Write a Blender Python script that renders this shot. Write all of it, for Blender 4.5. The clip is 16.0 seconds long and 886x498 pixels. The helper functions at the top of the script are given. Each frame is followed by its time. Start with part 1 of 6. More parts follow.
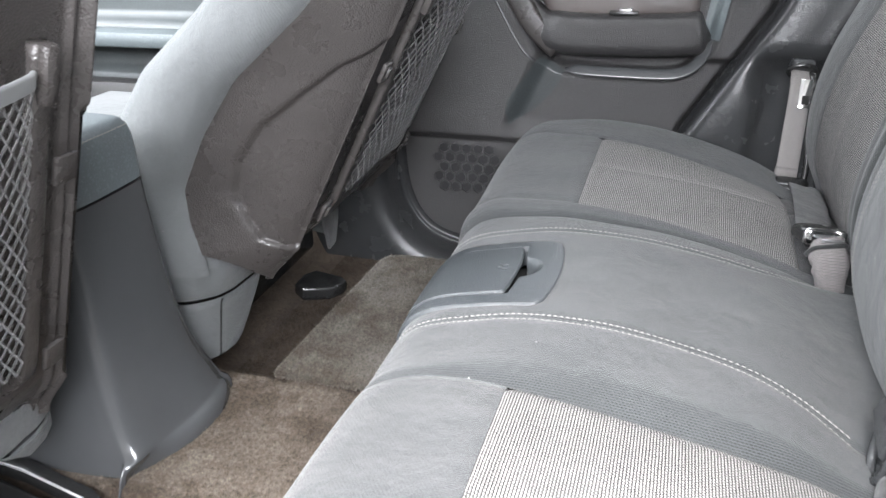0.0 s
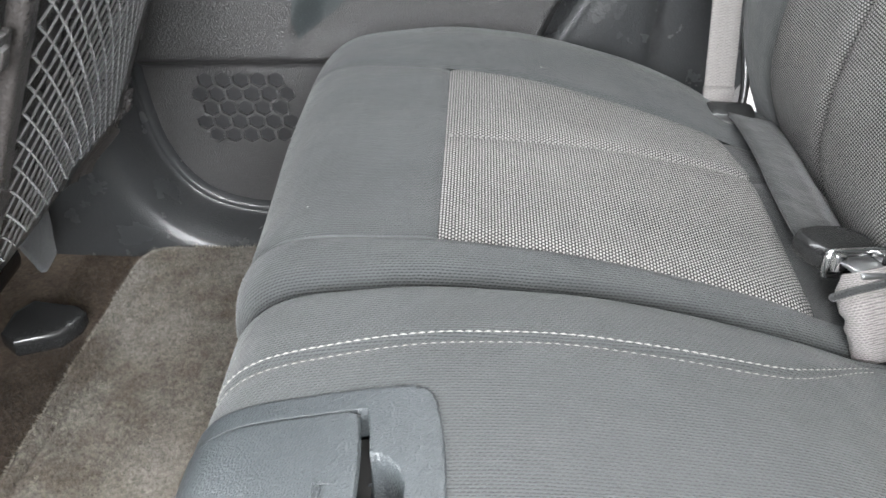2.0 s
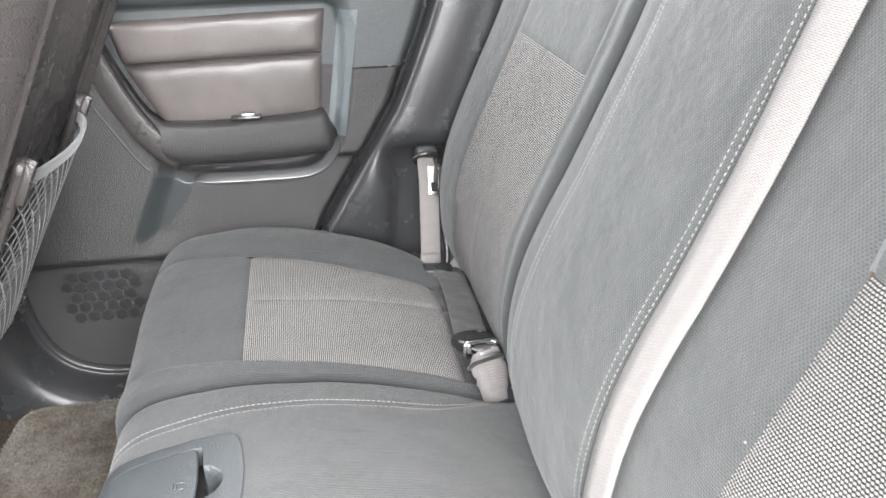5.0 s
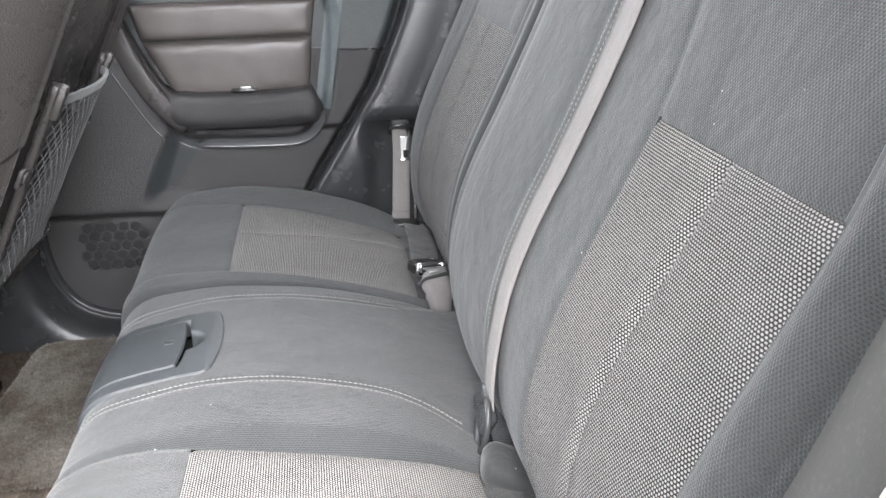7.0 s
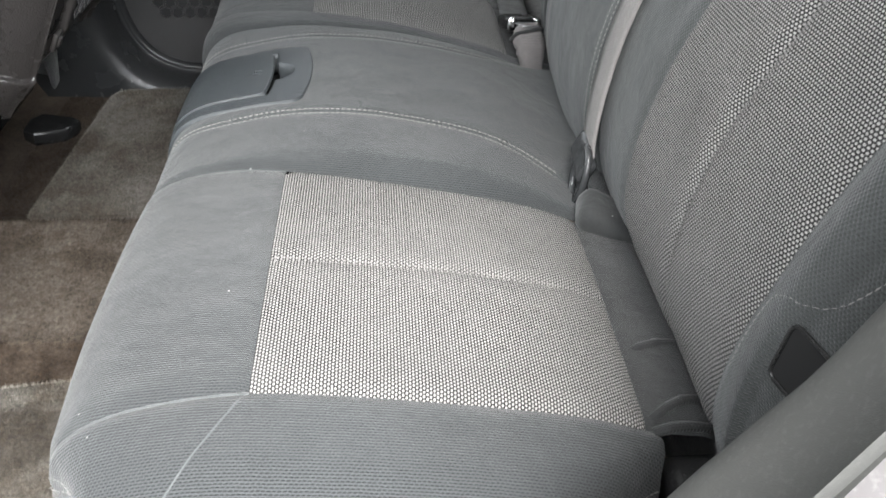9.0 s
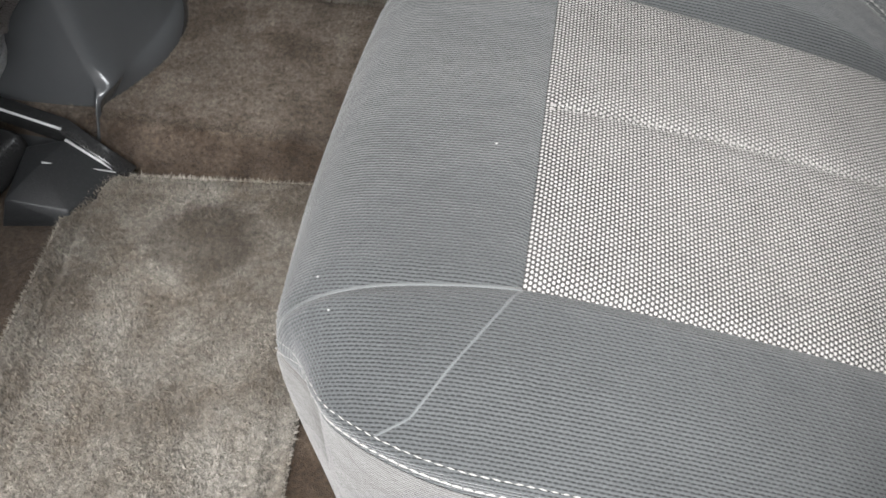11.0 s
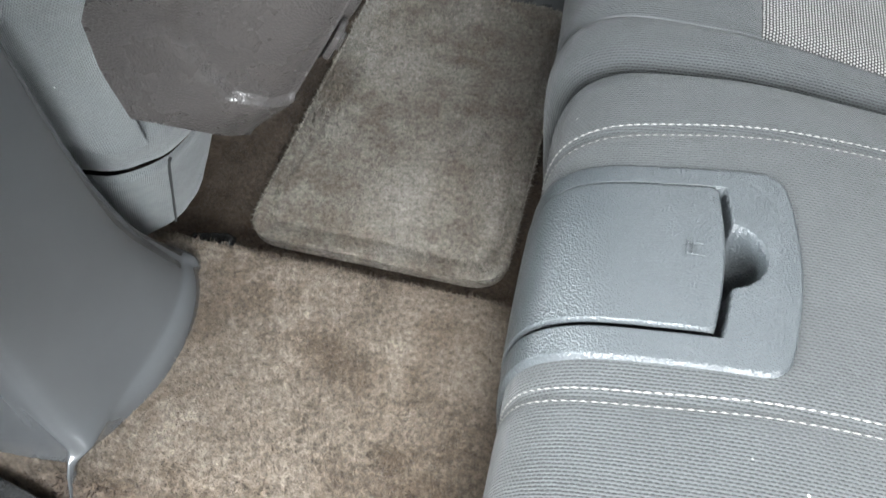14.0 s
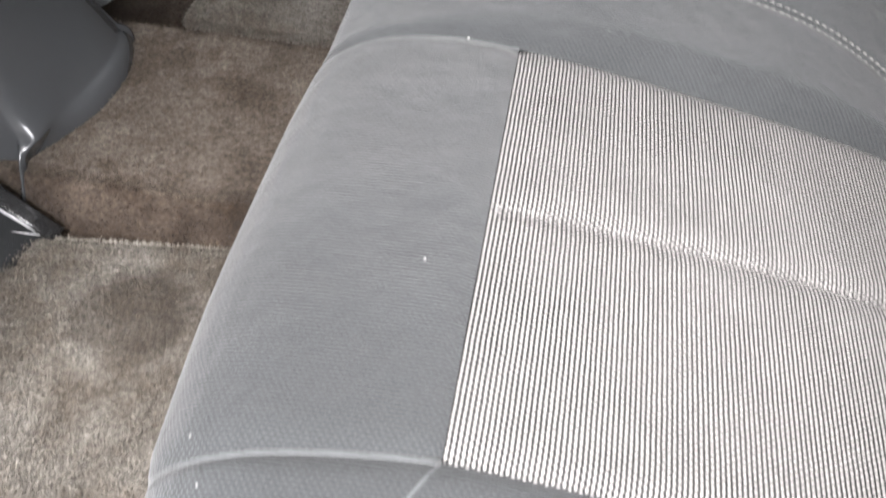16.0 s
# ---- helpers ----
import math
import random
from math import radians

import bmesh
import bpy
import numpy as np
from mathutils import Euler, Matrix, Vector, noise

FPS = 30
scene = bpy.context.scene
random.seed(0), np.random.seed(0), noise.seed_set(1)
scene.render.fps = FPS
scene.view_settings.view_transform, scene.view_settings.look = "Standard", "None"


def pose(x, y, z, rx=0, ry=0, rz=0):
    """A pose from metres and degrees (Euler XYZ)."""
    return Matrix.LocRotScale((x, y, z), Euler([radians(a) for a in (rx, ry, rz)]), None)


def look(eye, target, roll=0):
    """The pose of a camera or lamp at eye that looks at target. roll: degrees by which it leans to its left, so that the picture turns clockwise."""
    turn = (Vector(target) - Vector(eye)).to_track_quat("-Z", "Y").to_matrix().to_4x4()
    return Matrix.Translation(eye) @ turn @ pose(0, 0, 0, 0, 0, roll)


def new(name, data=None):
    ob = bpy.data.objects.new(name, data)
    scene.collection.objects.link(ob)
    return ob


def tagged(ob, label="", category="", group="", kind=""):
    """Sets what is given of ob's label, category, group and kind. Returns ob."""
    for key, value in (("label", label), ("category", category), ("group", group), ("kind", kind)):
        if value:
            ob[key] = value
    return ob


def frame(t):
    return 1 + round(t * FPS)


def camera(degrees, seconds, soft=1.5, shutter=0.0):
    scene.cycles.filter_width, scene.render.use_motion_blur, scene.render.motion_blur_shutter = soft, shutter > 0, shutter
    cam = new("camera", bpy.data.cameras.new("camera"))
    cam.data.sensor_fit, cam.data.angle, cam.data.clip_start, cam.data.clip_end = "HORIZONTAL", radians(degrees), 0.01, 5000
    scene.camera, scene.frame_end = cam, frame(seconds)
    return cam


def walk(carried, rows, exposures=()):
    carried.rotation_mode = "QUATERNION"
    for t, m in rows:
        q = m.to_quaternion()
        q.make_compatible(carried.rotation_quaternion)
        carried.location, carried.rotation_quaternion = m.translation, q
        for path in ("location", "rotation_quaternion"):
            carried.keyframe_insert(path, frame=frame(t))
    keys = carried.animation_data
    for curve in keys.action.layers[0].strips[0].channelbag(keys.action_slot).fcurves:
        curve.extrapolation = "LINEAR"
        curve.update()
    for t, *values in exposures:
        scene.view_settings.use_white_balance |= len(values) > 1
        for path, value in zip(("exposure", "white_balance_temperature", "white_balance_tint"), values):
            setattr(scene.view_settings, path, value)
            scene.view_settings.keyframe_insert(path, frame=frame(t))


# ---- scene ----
cam = camera(57.5, 16.0, shutter=0.2)
PATH = [
    (0, (0.12, -0.784, 0.702), (-0.415, 0.953, -0.133), -1.4),
    (0.5, (0.08, -0.613, 0.692), (-0.424, 1.085, -0.236), -2.1),
    (1, (0.032, -0.473, 0.653), (-0.321, 1.166, -0.438), -1.8),
    (1.5, (0.023, -0.343, 0.649), (-0.191, 1.276, -0.505), -1.6),
    (2, (0.033, -0.268, 0.66), (-0.066, 1.33, -0.538), -2.2),
    (2.5, (0.05, -0.244, 0.689), (0.052, 1.32, -0.556), -2.6),
    (3, (0.071, -0.255, 0.75), (0.167, 1.306, -0.496), -2.7),
    (3.5, (0.101, -0.31, 0.812), (0.276, 1.298, -0.364), -3.5),
    (4, (0.092, -0.429, 0.854), (0.354, 1.269, -0.169), -2.0),
    (4.2, (0.09, -0.475, 0.86), (0.358, 1.246, -0.123), -1.6),
    (6.3, (0.157, -0.876, 0.838), (0.471, 0.942, 0.065), -1.1),
    (6.5, (0.158, -0.888, 0.824), (0.463, 0.931, 0.05), -0.9),
    (7, (0.146, -0.911, 0.794), (0.427, 0.916, 0.029), -0.2),
    (7.5, (0.135, -0.929, 0.776), (0.393, 0.877, -0.043), 0.8),
    (8, (0.12, -0.94, 0.769), (0.335, 0.828, -0.14), 1.1),
    (8.5, (0.106, -0.924, 0.741), (0.278, 0.78, -0.293), 1.3),
    (9, (0.093, -0.91, 0.715), (0.24, 0.699, -0.464), 2.0),
    (9.5, (0.061, -0.888, 0.689), (0.145, 0.624, -0.617), 2.4),
    (10, (0.035, -0.86, 0.675), (0.042, 0.56, -0.733), 2.8),
    (10.2, (0.037, -0.851, 0.678), (0.01, 0.538, -0.76), 2.4),
    (12.3, (-0.114, -0.568, 0.624), (-0.363, 0.501, -1.047), 4.9),
    (12.5, (-0.114, -0.531, 0.632), (-0.359, 0.534, -1.043), 5.1),
    (13, (-0.121, -0.443, 0.659), (-0.348, 0.597, -1.035), 4.9),
    (13.5, (-0.13, -0.376, 0.692), (-0.322, 0.695, -0.986), 4.7),
    (14, (-0.153, -0.341, 0.716), (-0.342, 0.818, -0.902), 4.2),
    (14.5, (-0.167, -0.336, 0.732), (-0.344, 0.89, -0.839), 4.2),
    (15, (-0.153, -0.374, 0.735), (-0.327, 0.918, -0.782), 4.1),
    (15.5, (-0.038, -0.512, 0.698), (-0.219, 0.806, -0.795), 3.3),
    (16, (0.016, -0.665, 0.633), (-0.157, 0.598, -0.909), 2.8),
]
EXPOSURES = [(0, 2.17, 6300, 12), (0.6, 2.29, 6300, 12), (1, 2.42, 6300, 11), (2, 2.76, 6400, 9), (4, 2.96, 6600, 11), (6.5, 2.20, 6450, 13), (7.5, 1.84, 6400, 12), (9, 1.30, 6400, 9), (10, 0.97, 6450, 10), (12.5, 1.66, 6350, 10), (13.5, 2.58, 6250, 8), (14.5, 2.76, 6150, 6), (15.2, 2.86, 6200, 7), (15.6, 2.45, 6400, 13), (16, 1.50, 6450, 14)]
walk(cam, [(t, look(eye, target, roll)) for t, eye, target, roll in PATH], EXPOSURES)

# ---- light ----
SUN_DIR = Vector((0.09, -0.54, 0.84)).normalized()
world = bpy.data.worlds.new("overcast_sky")
scene.world = world
world.use_nodes = True
wn = world.node_tree
sky = wn.nodes.new("ShaderNodeTexSky")
sky.sky_type = "NISHITA"
sky.sun_disc = False
sky.sun_elevation = math.asin(SUN_DIR.z)
sky.sun_rotation = math.atan2(SUN_DIR.x, SUN_DIR.y)
sky.air_density, sky.dust_density, sky.ozone_density = 1.0, 6.0, 1.0
grey = wn.nodes.new("ShaderNodeHueSaturation")
grey.inputs["Saturation"].default_value = 0.45
wn.links.new(sky.outputs[0], grey.inputs["Color"])
wn.links.new(grey.outputs[0], wn.nodes["Background"].inputs[0])
wn.nodes["Background"].inputs[1].default_value = 0.12
sun_data = bpy.data.lights.new("sun", "SUN")
sun_data.energy, sun_data.angle, sun_data.color = 2.8, radians(20), (1.0, 0.975, 0.945)
sun = new("sun", sun_data)
sun.matrix_world = look(SUN_DIR * 20, (0, 0, 0))


def area(name, place, target, sx, sy, watts, colour):
    """Skylight standing in a window or door opening."""
    d = bpy.data.lights.new(name, "AREA")
    d.shape, d.size, d.size_y, d.energy, d.color = "RECTANGLE", sx, sy, watts, colour
    ob = new(name, d)
    ob.matrix_world = look(place, target)
    return ob


area("skylight_door_opening", (0.20, -1.35, 1.02), (0.0, -0.1, 0.30), 0.9, 0.6, 19.0, (0.96, 0.98, 1.0))
area("skylight_far_window", (-0.05, 0.80, 0.98), (-0.1, 0.0, 0.3), 0.9, 0.34, 3.0, (0.95, 0.98, 1.0))
area("skylight_windscreen", (-1.75, 0.0, 1.1), (-0.4, 0.0, 0.35), 1.3, 0.5, 23.0, (0.95, 0.99, 1.0))
area("skylight_rear_window", (1.4, 0.0, 1.0), (0.0, 0.0, 0.7), 1.1, 0.4, 30.0, (0.97, 0.98, 1.0))
area("skylight_front_window", (-1.0, -0.86, 1.0), (-0.35, 0.3, 0.3), 0.8, 0.34, 9.0, (0.96, 0.98, 1.0))


# ---- materials ----
class Nodes:
    """A small builder for node materials."""

    def __init__(self, name):
        self.m = bpy.data.materials.new(name)
        self.m.use_nodes = True
        self.t = self.m.node_tree
        self.b = self.t.nodes["Principled BSDF"]

    def add(self, kind, **values):
        n = self.t.nodes.new(kind)
        for key, value in values.items():
            n.inputs[key.replace("_", " ")].default_value = value
        return n

    def link(self, a, b):
        self.t.links.new(a, b)

    def coord(self, kind="Object"):
        return self.t.nodes.new("ShaderNodeTexCoord").outputs[kind]

    def noise(self, scale, detail=4.0, rough=0.6, vec=None, stretch=None):
        n = self.add("ShaderNodeTexNoise", Scale=scale, Detail=detail, Roughness=rough)
        src = vec or self.coord()
        if stretch:
            mp = self.t.nodes.new("ShaderNodeMapping")
            mp.inputs["Scale"].default_value = stretch
            self.link(src, mp.inputs["Vector"])
            src = mp.outputs[0]
        self.link(src, n.inputs["Vector"])
        return n.outputs["Fac"]

    def ramp(self, src, a, ca, b, cb):
        r = self.t.nodes.new("ShaderNodeValToRGB")
        r.color_ramp.elements[0].position, r.color_ramp.elements[0].color = a, (*ca, 1)
        r.color_ramp.elements[1].position, r.color_ramp.elements[1].color = b, (*cb, 1)
        self.link(src, r.inputs[0])
        return r.outputs[0]

    def mix(self, fac, a, b, kind="MIX"):
        n = self.t.nodes.new("ShaderNodeMix")
        n.data_type, n.blend_type = "RGBA", kind
        for slot, v in ((0, fac), (6, a), (7, b)):
            if isinstance(v, (int, float)):
                n.inputs[slot].default_value = v
            elif isinstance(v, tuple):
                n.inputs[slot].default_value = (*v, 1)
            else:
                self.link(v, n.inputs[slot])
        return n.outputs[2]

    def bump(self, height, strength, distance, before=None):
        n = self.add("ShaderNodeBump", Strength=strength, Distance=distance)
        self.link(height, n.inputs["Height"])
        if before:
            self.link(before, n.inputs["Normal"])
        return n.outputs[0]

    def done(self, colour=None, rough=0.6, normal=None, metal=0.0, sheen=0.0, spec=0.5, rough_from=None):
        b = self.b.inputs
        if isinstance(colour, tuple):
            b["Base Color"].default_value = (*colour, 1)
        elif colour is not None:
            self.link(colour, b["Base Color"])
        b["Roughness"].default_value, b["Metallic"].default_value = rough, metal
        b["Sheen Weight"].default_value, b["Sheen Roughness"].default_value = sheen, 0.5
        b["Specular IOR Level"].default_value = spec
        if rough_from:
            self.link(rough_from, b["Roughness"])
        if normal:
            self.link(normal, b["Normal"])
        return self.m


def woven(name, dot, ground, pitch, radius, stain, bump_h, sheen, swap, soft=0.5, warp=0.12, stagger=0.5):
    """Woven cloth: staggered rows of oval dots laid over the cloth's own lengths in metres. pitch, radius: along and across a row."""
    n = Nodes(name)

    def math_node(op, a, b=0.0, c=0.0):
        m = n.t.nodes.new("ShaderNodeMath")
        m.operation = op
        for k, v in enumerate((a, b, c)):
            if isinstance(v, (int, float)):
                m.inputs[k].default_value = v
            else:
                n.link(v, m.inputs[k])
        return m.outputs[0]

    uv = n.coord("UV")
    bent = n.add("ShaderNodeTexNoise", Scale=120.0, Detail=2.0)
    n.link(n.coord(), bent.inputs["Vector"])
    bend = n.t.nodes.new("ShaderNodeVectorMath")
    bend.operation = "MULTIPLY_ADD"
    bend.inputs[1].default_value = (pitch[1] * warp * 4, pitch[1] * warp * 4, 0)
    n.link(bent.outputs["Color"], bend.inputs[0])
    n.link(uv, bend.inputs[2])
    sep = n.t.nodes.new("ShaderNodeSeparateXYZ")
    n.link(bend.outputs[0], sep.inputs[0])
    u, v = (sep.outputs[1], sep.outputs[0]) if swap else (sep.outputs[0], sep.outputs[1])
    across = math_node("DIVIDE", v, pitch[1])
    odd = math_node("MULTIPLY", math_node("FLOORED_MODULO", math_node("FLOOR", across), 2.0), stagger)
    along = math_node("ADD", math_node("DIVIDE", u, pitch[0]), odd)
    du = math_node("MULTIPLY", math_node("SUBTRACT", math_node("FRACT", along), 0.5), pitch[0] / radius[0])
    dv = math_node("MULTIPLY", math_node("SUBTRACT", math_node("FRACT", across), 0.5), pitch[1] / radius[1])
    dist = math_node("SQRT", math_node("ADD", math_node("MULTIPLY", du, du), math_node("MULTIPLY", dv, dv)))
    edge = n.t.nodes.new("ShaderNodeMapRange")
    edge.interpolation_type = "SMOOTHSTEP"
    for k, val in ((1, 1.0 + soft), (2, 1.0 - soft), (3, 0.0), (4, 1.0)):
        edge.inputs[k].default_value = val
    n.link(dist, edge.inputs[0])
    fac = edge.outputs[0]
    col = n.mix(fac, ground, dot)
    # worn and dusty patches
    col = n.mix(n.ramp(n.noise(9.0, 5.0, 0.6), 0.35, (0, 0, 0), 0.75, (1, 1, 1)), col, n.mix(1.0, col, (stain, stain, stain), "MULTIPLY"))
    dust = n.ramp(n.noise(3.3, 6.0, 0.65), 0.46, (0, 0, 0), 0.74, (0.28, 0.28, 0.28))
    col = n.mix(dust, col, tuple(min(1, 0.5 * (a + b) * stain * 1.25 + 0.008) for a, b in zip(dot, ground)))
    col = n.mix(0.3, col, n.ramp(n.noise(900.0, 2.0, 0.6), 0.3, (0.1, 0.1, 0.1), 0.75, (0.9, 0.9, 0.9)), "OVERLAY")
    lint = n.add("ShaderNodeTexVoronoi", Scale=28.0)
    n.link(n.coord(), lint.inputs["Vector"])
    col = n.mix(n.ramp(lint.outputs["Distance"], 0.016, (0.6, 0.6, 0.6), 0.03, (0, 0, 0)), col, (0.45, 0.45, 0.43))
    up = 1.0 if sum(dot) > sum(ground) else -1.0
    nm = n.bump(math_node("MULTIPLY_ADD", fac, up, 0.5), 0.7, bump_h, n.bump(n.noise(9.0, 5.0, 0.55), 0.6, 0.018))
    return n.done(col, 0.8, nm, sheen=sheen, spec=0.3)


def plastic(name, base, rough, grain=650.0, grain_h=0.0006, wear=1.35, strength=0.5, spec=0.5, fleck=0.25):
    """Moulded grained plastic with hand wear."""
    n = Nodes(name)
    col = n.mix(n.ramp(n.noise(6.0, 5.0), 0.35, (0, 0, 0), 0.75, (1, 1, 1)), base, tuple(c * wear for c in base))
    col = n.mix(n.ramp(n.noise(330.0, 2.0), 0.52, (0, 0, 0), 0.72, (fleck, fleck, fleck)), col, tuple(min(1, c * 3.0) for c in base))
    vor = n.add("ShaderNodeTexVoronoi", Scale=grain)
    n.link(n.coord(), vor.inputs["Vector"])
    nm = n.bump(vor.outputs["Distance"], strength, grain_h, n.bump(n.noise(30.0, 2.0), 0.05, 0.002))
    rg = n.t.nodes.new("ShaderNodeMapRange")
    rg.inputs[3].default_value, rg.inputs[4].default_value = rough - 0.04, rough + 0.07
    n.link(n.noise(18.0, 4.0), rg.inputs[0])
    return n.done(col, rough, nm, spec=spec, rough_from=rg.outputs[0])


def carpet(name, dark, light, blotch, dirt_and_shade=None, soil=None):
    """Cut-pile carpet, soiled in patches."""
    n = Nodes(name)
    pile = n.mix(n.ramp(n.noise(190.0, 6.0, 0.78), 0.32, (0, 0, 0), 0.70, (1, 1, 1)), dark, light)
    spots = n.ramp(n.noise(15.0, 8.0, 0.72), 0.40, (0, 0, 0), 0.60, (1, 1, 1))
    col = n.mix(spots, n.mix(0.8, pile, blotch, "MULTIPLY"), pile)
    nap = n.ramp(n.noise(5.5, 4.0, 0.6, stretch=(1.0, 0.55, 1.0)), 0.38, (0.70, 0.68, 0.66), 0.64, (1.1, 1.1, 1.1))
    col = n.mix(1.0, col, nap, "MULTIPLY")
    if dirt_and_shade:
        # footwells and tunnel flanks: shoe dirt plus the seats' shade put into the colour; the tunnel's top stays
        # cleaner
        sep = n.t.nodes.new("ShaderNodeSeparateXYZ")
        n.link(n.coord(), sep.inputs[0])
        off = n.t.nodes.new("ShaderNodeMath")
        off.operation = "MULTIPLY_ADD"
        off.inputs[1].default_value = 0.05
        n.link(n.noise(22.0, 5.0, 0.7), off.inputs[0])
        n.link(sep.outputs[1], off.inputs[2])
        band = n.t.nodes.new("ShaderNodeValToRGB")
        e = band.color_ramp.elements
        lo, hi = dirt_and_shade
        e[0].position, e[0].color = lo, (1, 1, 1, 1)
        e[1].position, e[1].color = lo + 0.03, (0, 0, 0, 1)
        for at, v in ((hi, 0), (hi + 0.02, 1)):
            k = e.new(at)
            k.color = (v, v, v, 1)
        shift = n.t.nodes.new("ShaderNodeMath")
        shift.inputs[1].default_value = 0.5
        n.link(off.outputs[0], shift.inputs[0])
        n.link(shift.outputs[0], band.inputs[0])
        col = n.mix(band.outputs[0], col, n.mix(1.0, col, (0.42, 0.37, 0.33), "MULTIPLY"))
    if soil:
        # a damp, darker patch with ragged edges where heels rest
        cx, cy, rx, ry = soil
        place = n.t.nodes.new("ShaderNodeMapping")
        place.vector_type = "POINT"
        place.inputs["Location"].default_value = (-cx / rx / 2, -cy / ry / 2, 0)
        place.inputs["Scale"].default_value = (0.5 / rx, 0.5 / ry, 0)
        n.link(n.coord(), place.inputs["Vector"])
        far = n.t.nodes.new("ShaderNodeVectorMath")
        far.operation = "LENGTH"
        n.link(place.outputs[0], far.inputs[0])
        ragged = n.t.nodes.new("ShaderNodeMath")
        ragged.operation = "MULTIPLY_ADD"
        ragged.inputs[1].default_value = 0.6
        n.link(n.noise(16.0, 6.0, 0.7), ragged.inputs[0])
        n.link(far.outputs["Value"], ragged.inputs[2])
        col = n.mix(n.ramp(ragged.outputs[0], 0.66, (0.8, 0.8, 0.8), 0.82, (0, 0, 0)), col, n.mix(1.0, col, (0.42, 0.39, 0.36), "MULTIPLY"))
    rnd = n.t.nodes.new("ShaderNodeNewGeometry").outputs["Random Per Island"]
    col = n.mix(0.45, col, n.ramp(rnd, 0.0, (0.28, 0.28, 0.28), 1.0, (0.75, 0.75, 0.75)), "OVERLAY")
    nm = n.bump(n.noise(700.0, 3.0, 0.7), 0.9, 0.003, n.bump(n.noise(30.0, 3.0), 0.4, 0.006))
    return n.done(col, 0.95, nm, sheen=0.05, spec=0.1)


DARK_CLOTH = woven("dark_grey_rib_cloth", (0.0040, 0.0044, 0.0046), (0.0385, 0.0418, 0.0430), (0.0034, 0.0022), (0.0015, 0.00050), 1.25, 0.0007, 0.17, False)
BACK_CLOTH = woven("dark_grey_back_cloth", (0.017, 0.0183, 0.0178), (0.042, 0.0455, 0.0448), (0.0034, 0.0022), (0.0011, 0.00050), 1.25, 0.0007, 0.18, True)
LIGHT_CLOTH = woven("light_grey_dotted_cloth", (0.31, 0.301, 0.290), (0.0065, 0.0064, 0.0063), (0.0033, 0.0025), (0.00116, 0.00086), 0.85, 0.0011, 0.03, True, 0.32, 0.06)
FLAP_CLOTH = woven("black_flap_cloth", (0.007, 0.007, 0.007), (0.018, 0.0188, 0.0188), (0.0030, 0.0018), (0.0010, 0.0004), 1.4, 0.0005, 0.15, False)
PIPING = Nodes("pale_piping").done((0.060, 0.064, 0.065), 0.8, sheen=0.2)
SIDE_CLOTH = woven("front_seat_cloth", (0.038, 0.0402, 0.0406), (0.077, 0.081, 0.082), (0.003, 0.0018), (0.0011, 0.0004), 1.25, 0.0006, 0.15, False)
PANEL_CLOTH = woven("brown_grey_ribbed_side_cloth", (0.036, 0.034, 0.0315), (0.066, 0.0628, 0.058), (0.0042, 0.0024), (0.0018, 0.0005), 1.25, 0.0007, 0.2, True)
SEAM_THREAD = Nodes("grey_thread").done((0.17, 0.165, 0.16), 0.85)
THREAD = Nodes("white_thread").done((0.225, 0.220, 0.208), 0.85)
WEBBING = woven("grey_belt_webbing", (0.115, 0.108, 0.104), (0.205, 0.192, 0.184), (0.006, 0.0016), (0.0026, 0.0003), 0.9, 0.0004, 0.1, True)
STUB = woven("crumpled_grey_webbing", (0.10, 0.092, 0.09), (0.19, 0.176, 0.172), (0.006, 0.0016), (0.0026, 0.0004), 0.7, 0.0008, 0.1, True)
DOOR_PLASTIC = plastic("dark_grained_door_plastic", (0.027, 0.0262, 0.0263), 0.33, 620.0, 0.0010, 1.2, 0.8, 0.5, 0.12)
PILLAR_PLASTIC = plastic("charcoal_pillar_plastic", (0.028, 0.029, 0.030), 0.25, 520.0, 0.0006, 1.2, 0.5, 0.5, 0.1)
FELT = plastic("fuzzy_charcoal_trim", (0.062, 0.062, 0.058), 0.85, 1400.0, 0.0003, 1.2, 0.5, 0.3, 0.12)
RECESS_PLASTIC = plastic("smooth_blue_black_recess", (0.026, 0.030, 0.031), 0.42, 700.0, 0.0004)
SHELL_PLASTIC = plastic("brown_grey_seat_shell_plastic", (0.031, 0.0281, 0.0268), 0.26, 480.0, 0.0008, 1.2, 0.6, 0.5, 0.03)
CONSOLE_PLASTIC = plastic("smooth_console_plastic", (0.047, 0.0488, 0.0507), 0.21, 900.0, 0.0001, 1.2, 0.05, 0.6, 0.0)
PLATE_PLASTIC = plastic("grained_cupholder_plastic", (0.038, 0.0425, 0.0455), 0.32, 700.0, 0.0008, 1.2, 0.65, 0.5, 0.05)
BLACK_PLASTIC = plastic("glossy_black_plastic", (0.012, 0.012, 0.012), 0.24, 700.0, 0.0002, 1.5, 0.2)
RUBBER = plastic("black_rubber_seal", (0.014, 0.014, 0.015), 0.45, 500.0, 0.0003)
LEATHER = plastic("brown_grey_leatherette", (0.056, 0.0485, 0.046), 0.34, 620.0, 0.0004, 1.9, 0.5, 0.5, 0.0)
TEAL_TRIM = plastic("blue_grey_upper_trim", (0.075, 0.088, 0.092), 0.5, 500.0, 0.0006)
UPPER_TRIM = plastic("dark_blue_grey_upper_trim", (0.036, 0.041, 0.042), 0.5, 500.0, 0.0006)
CHROME = Nodes("chrome").done((0.75, 0.75, 0.75), 0.14, metal=1.0)
STEEL = Nodes("bright_steel").done((0.32, 0.32, 0.32), 0.4, metal=1.0)
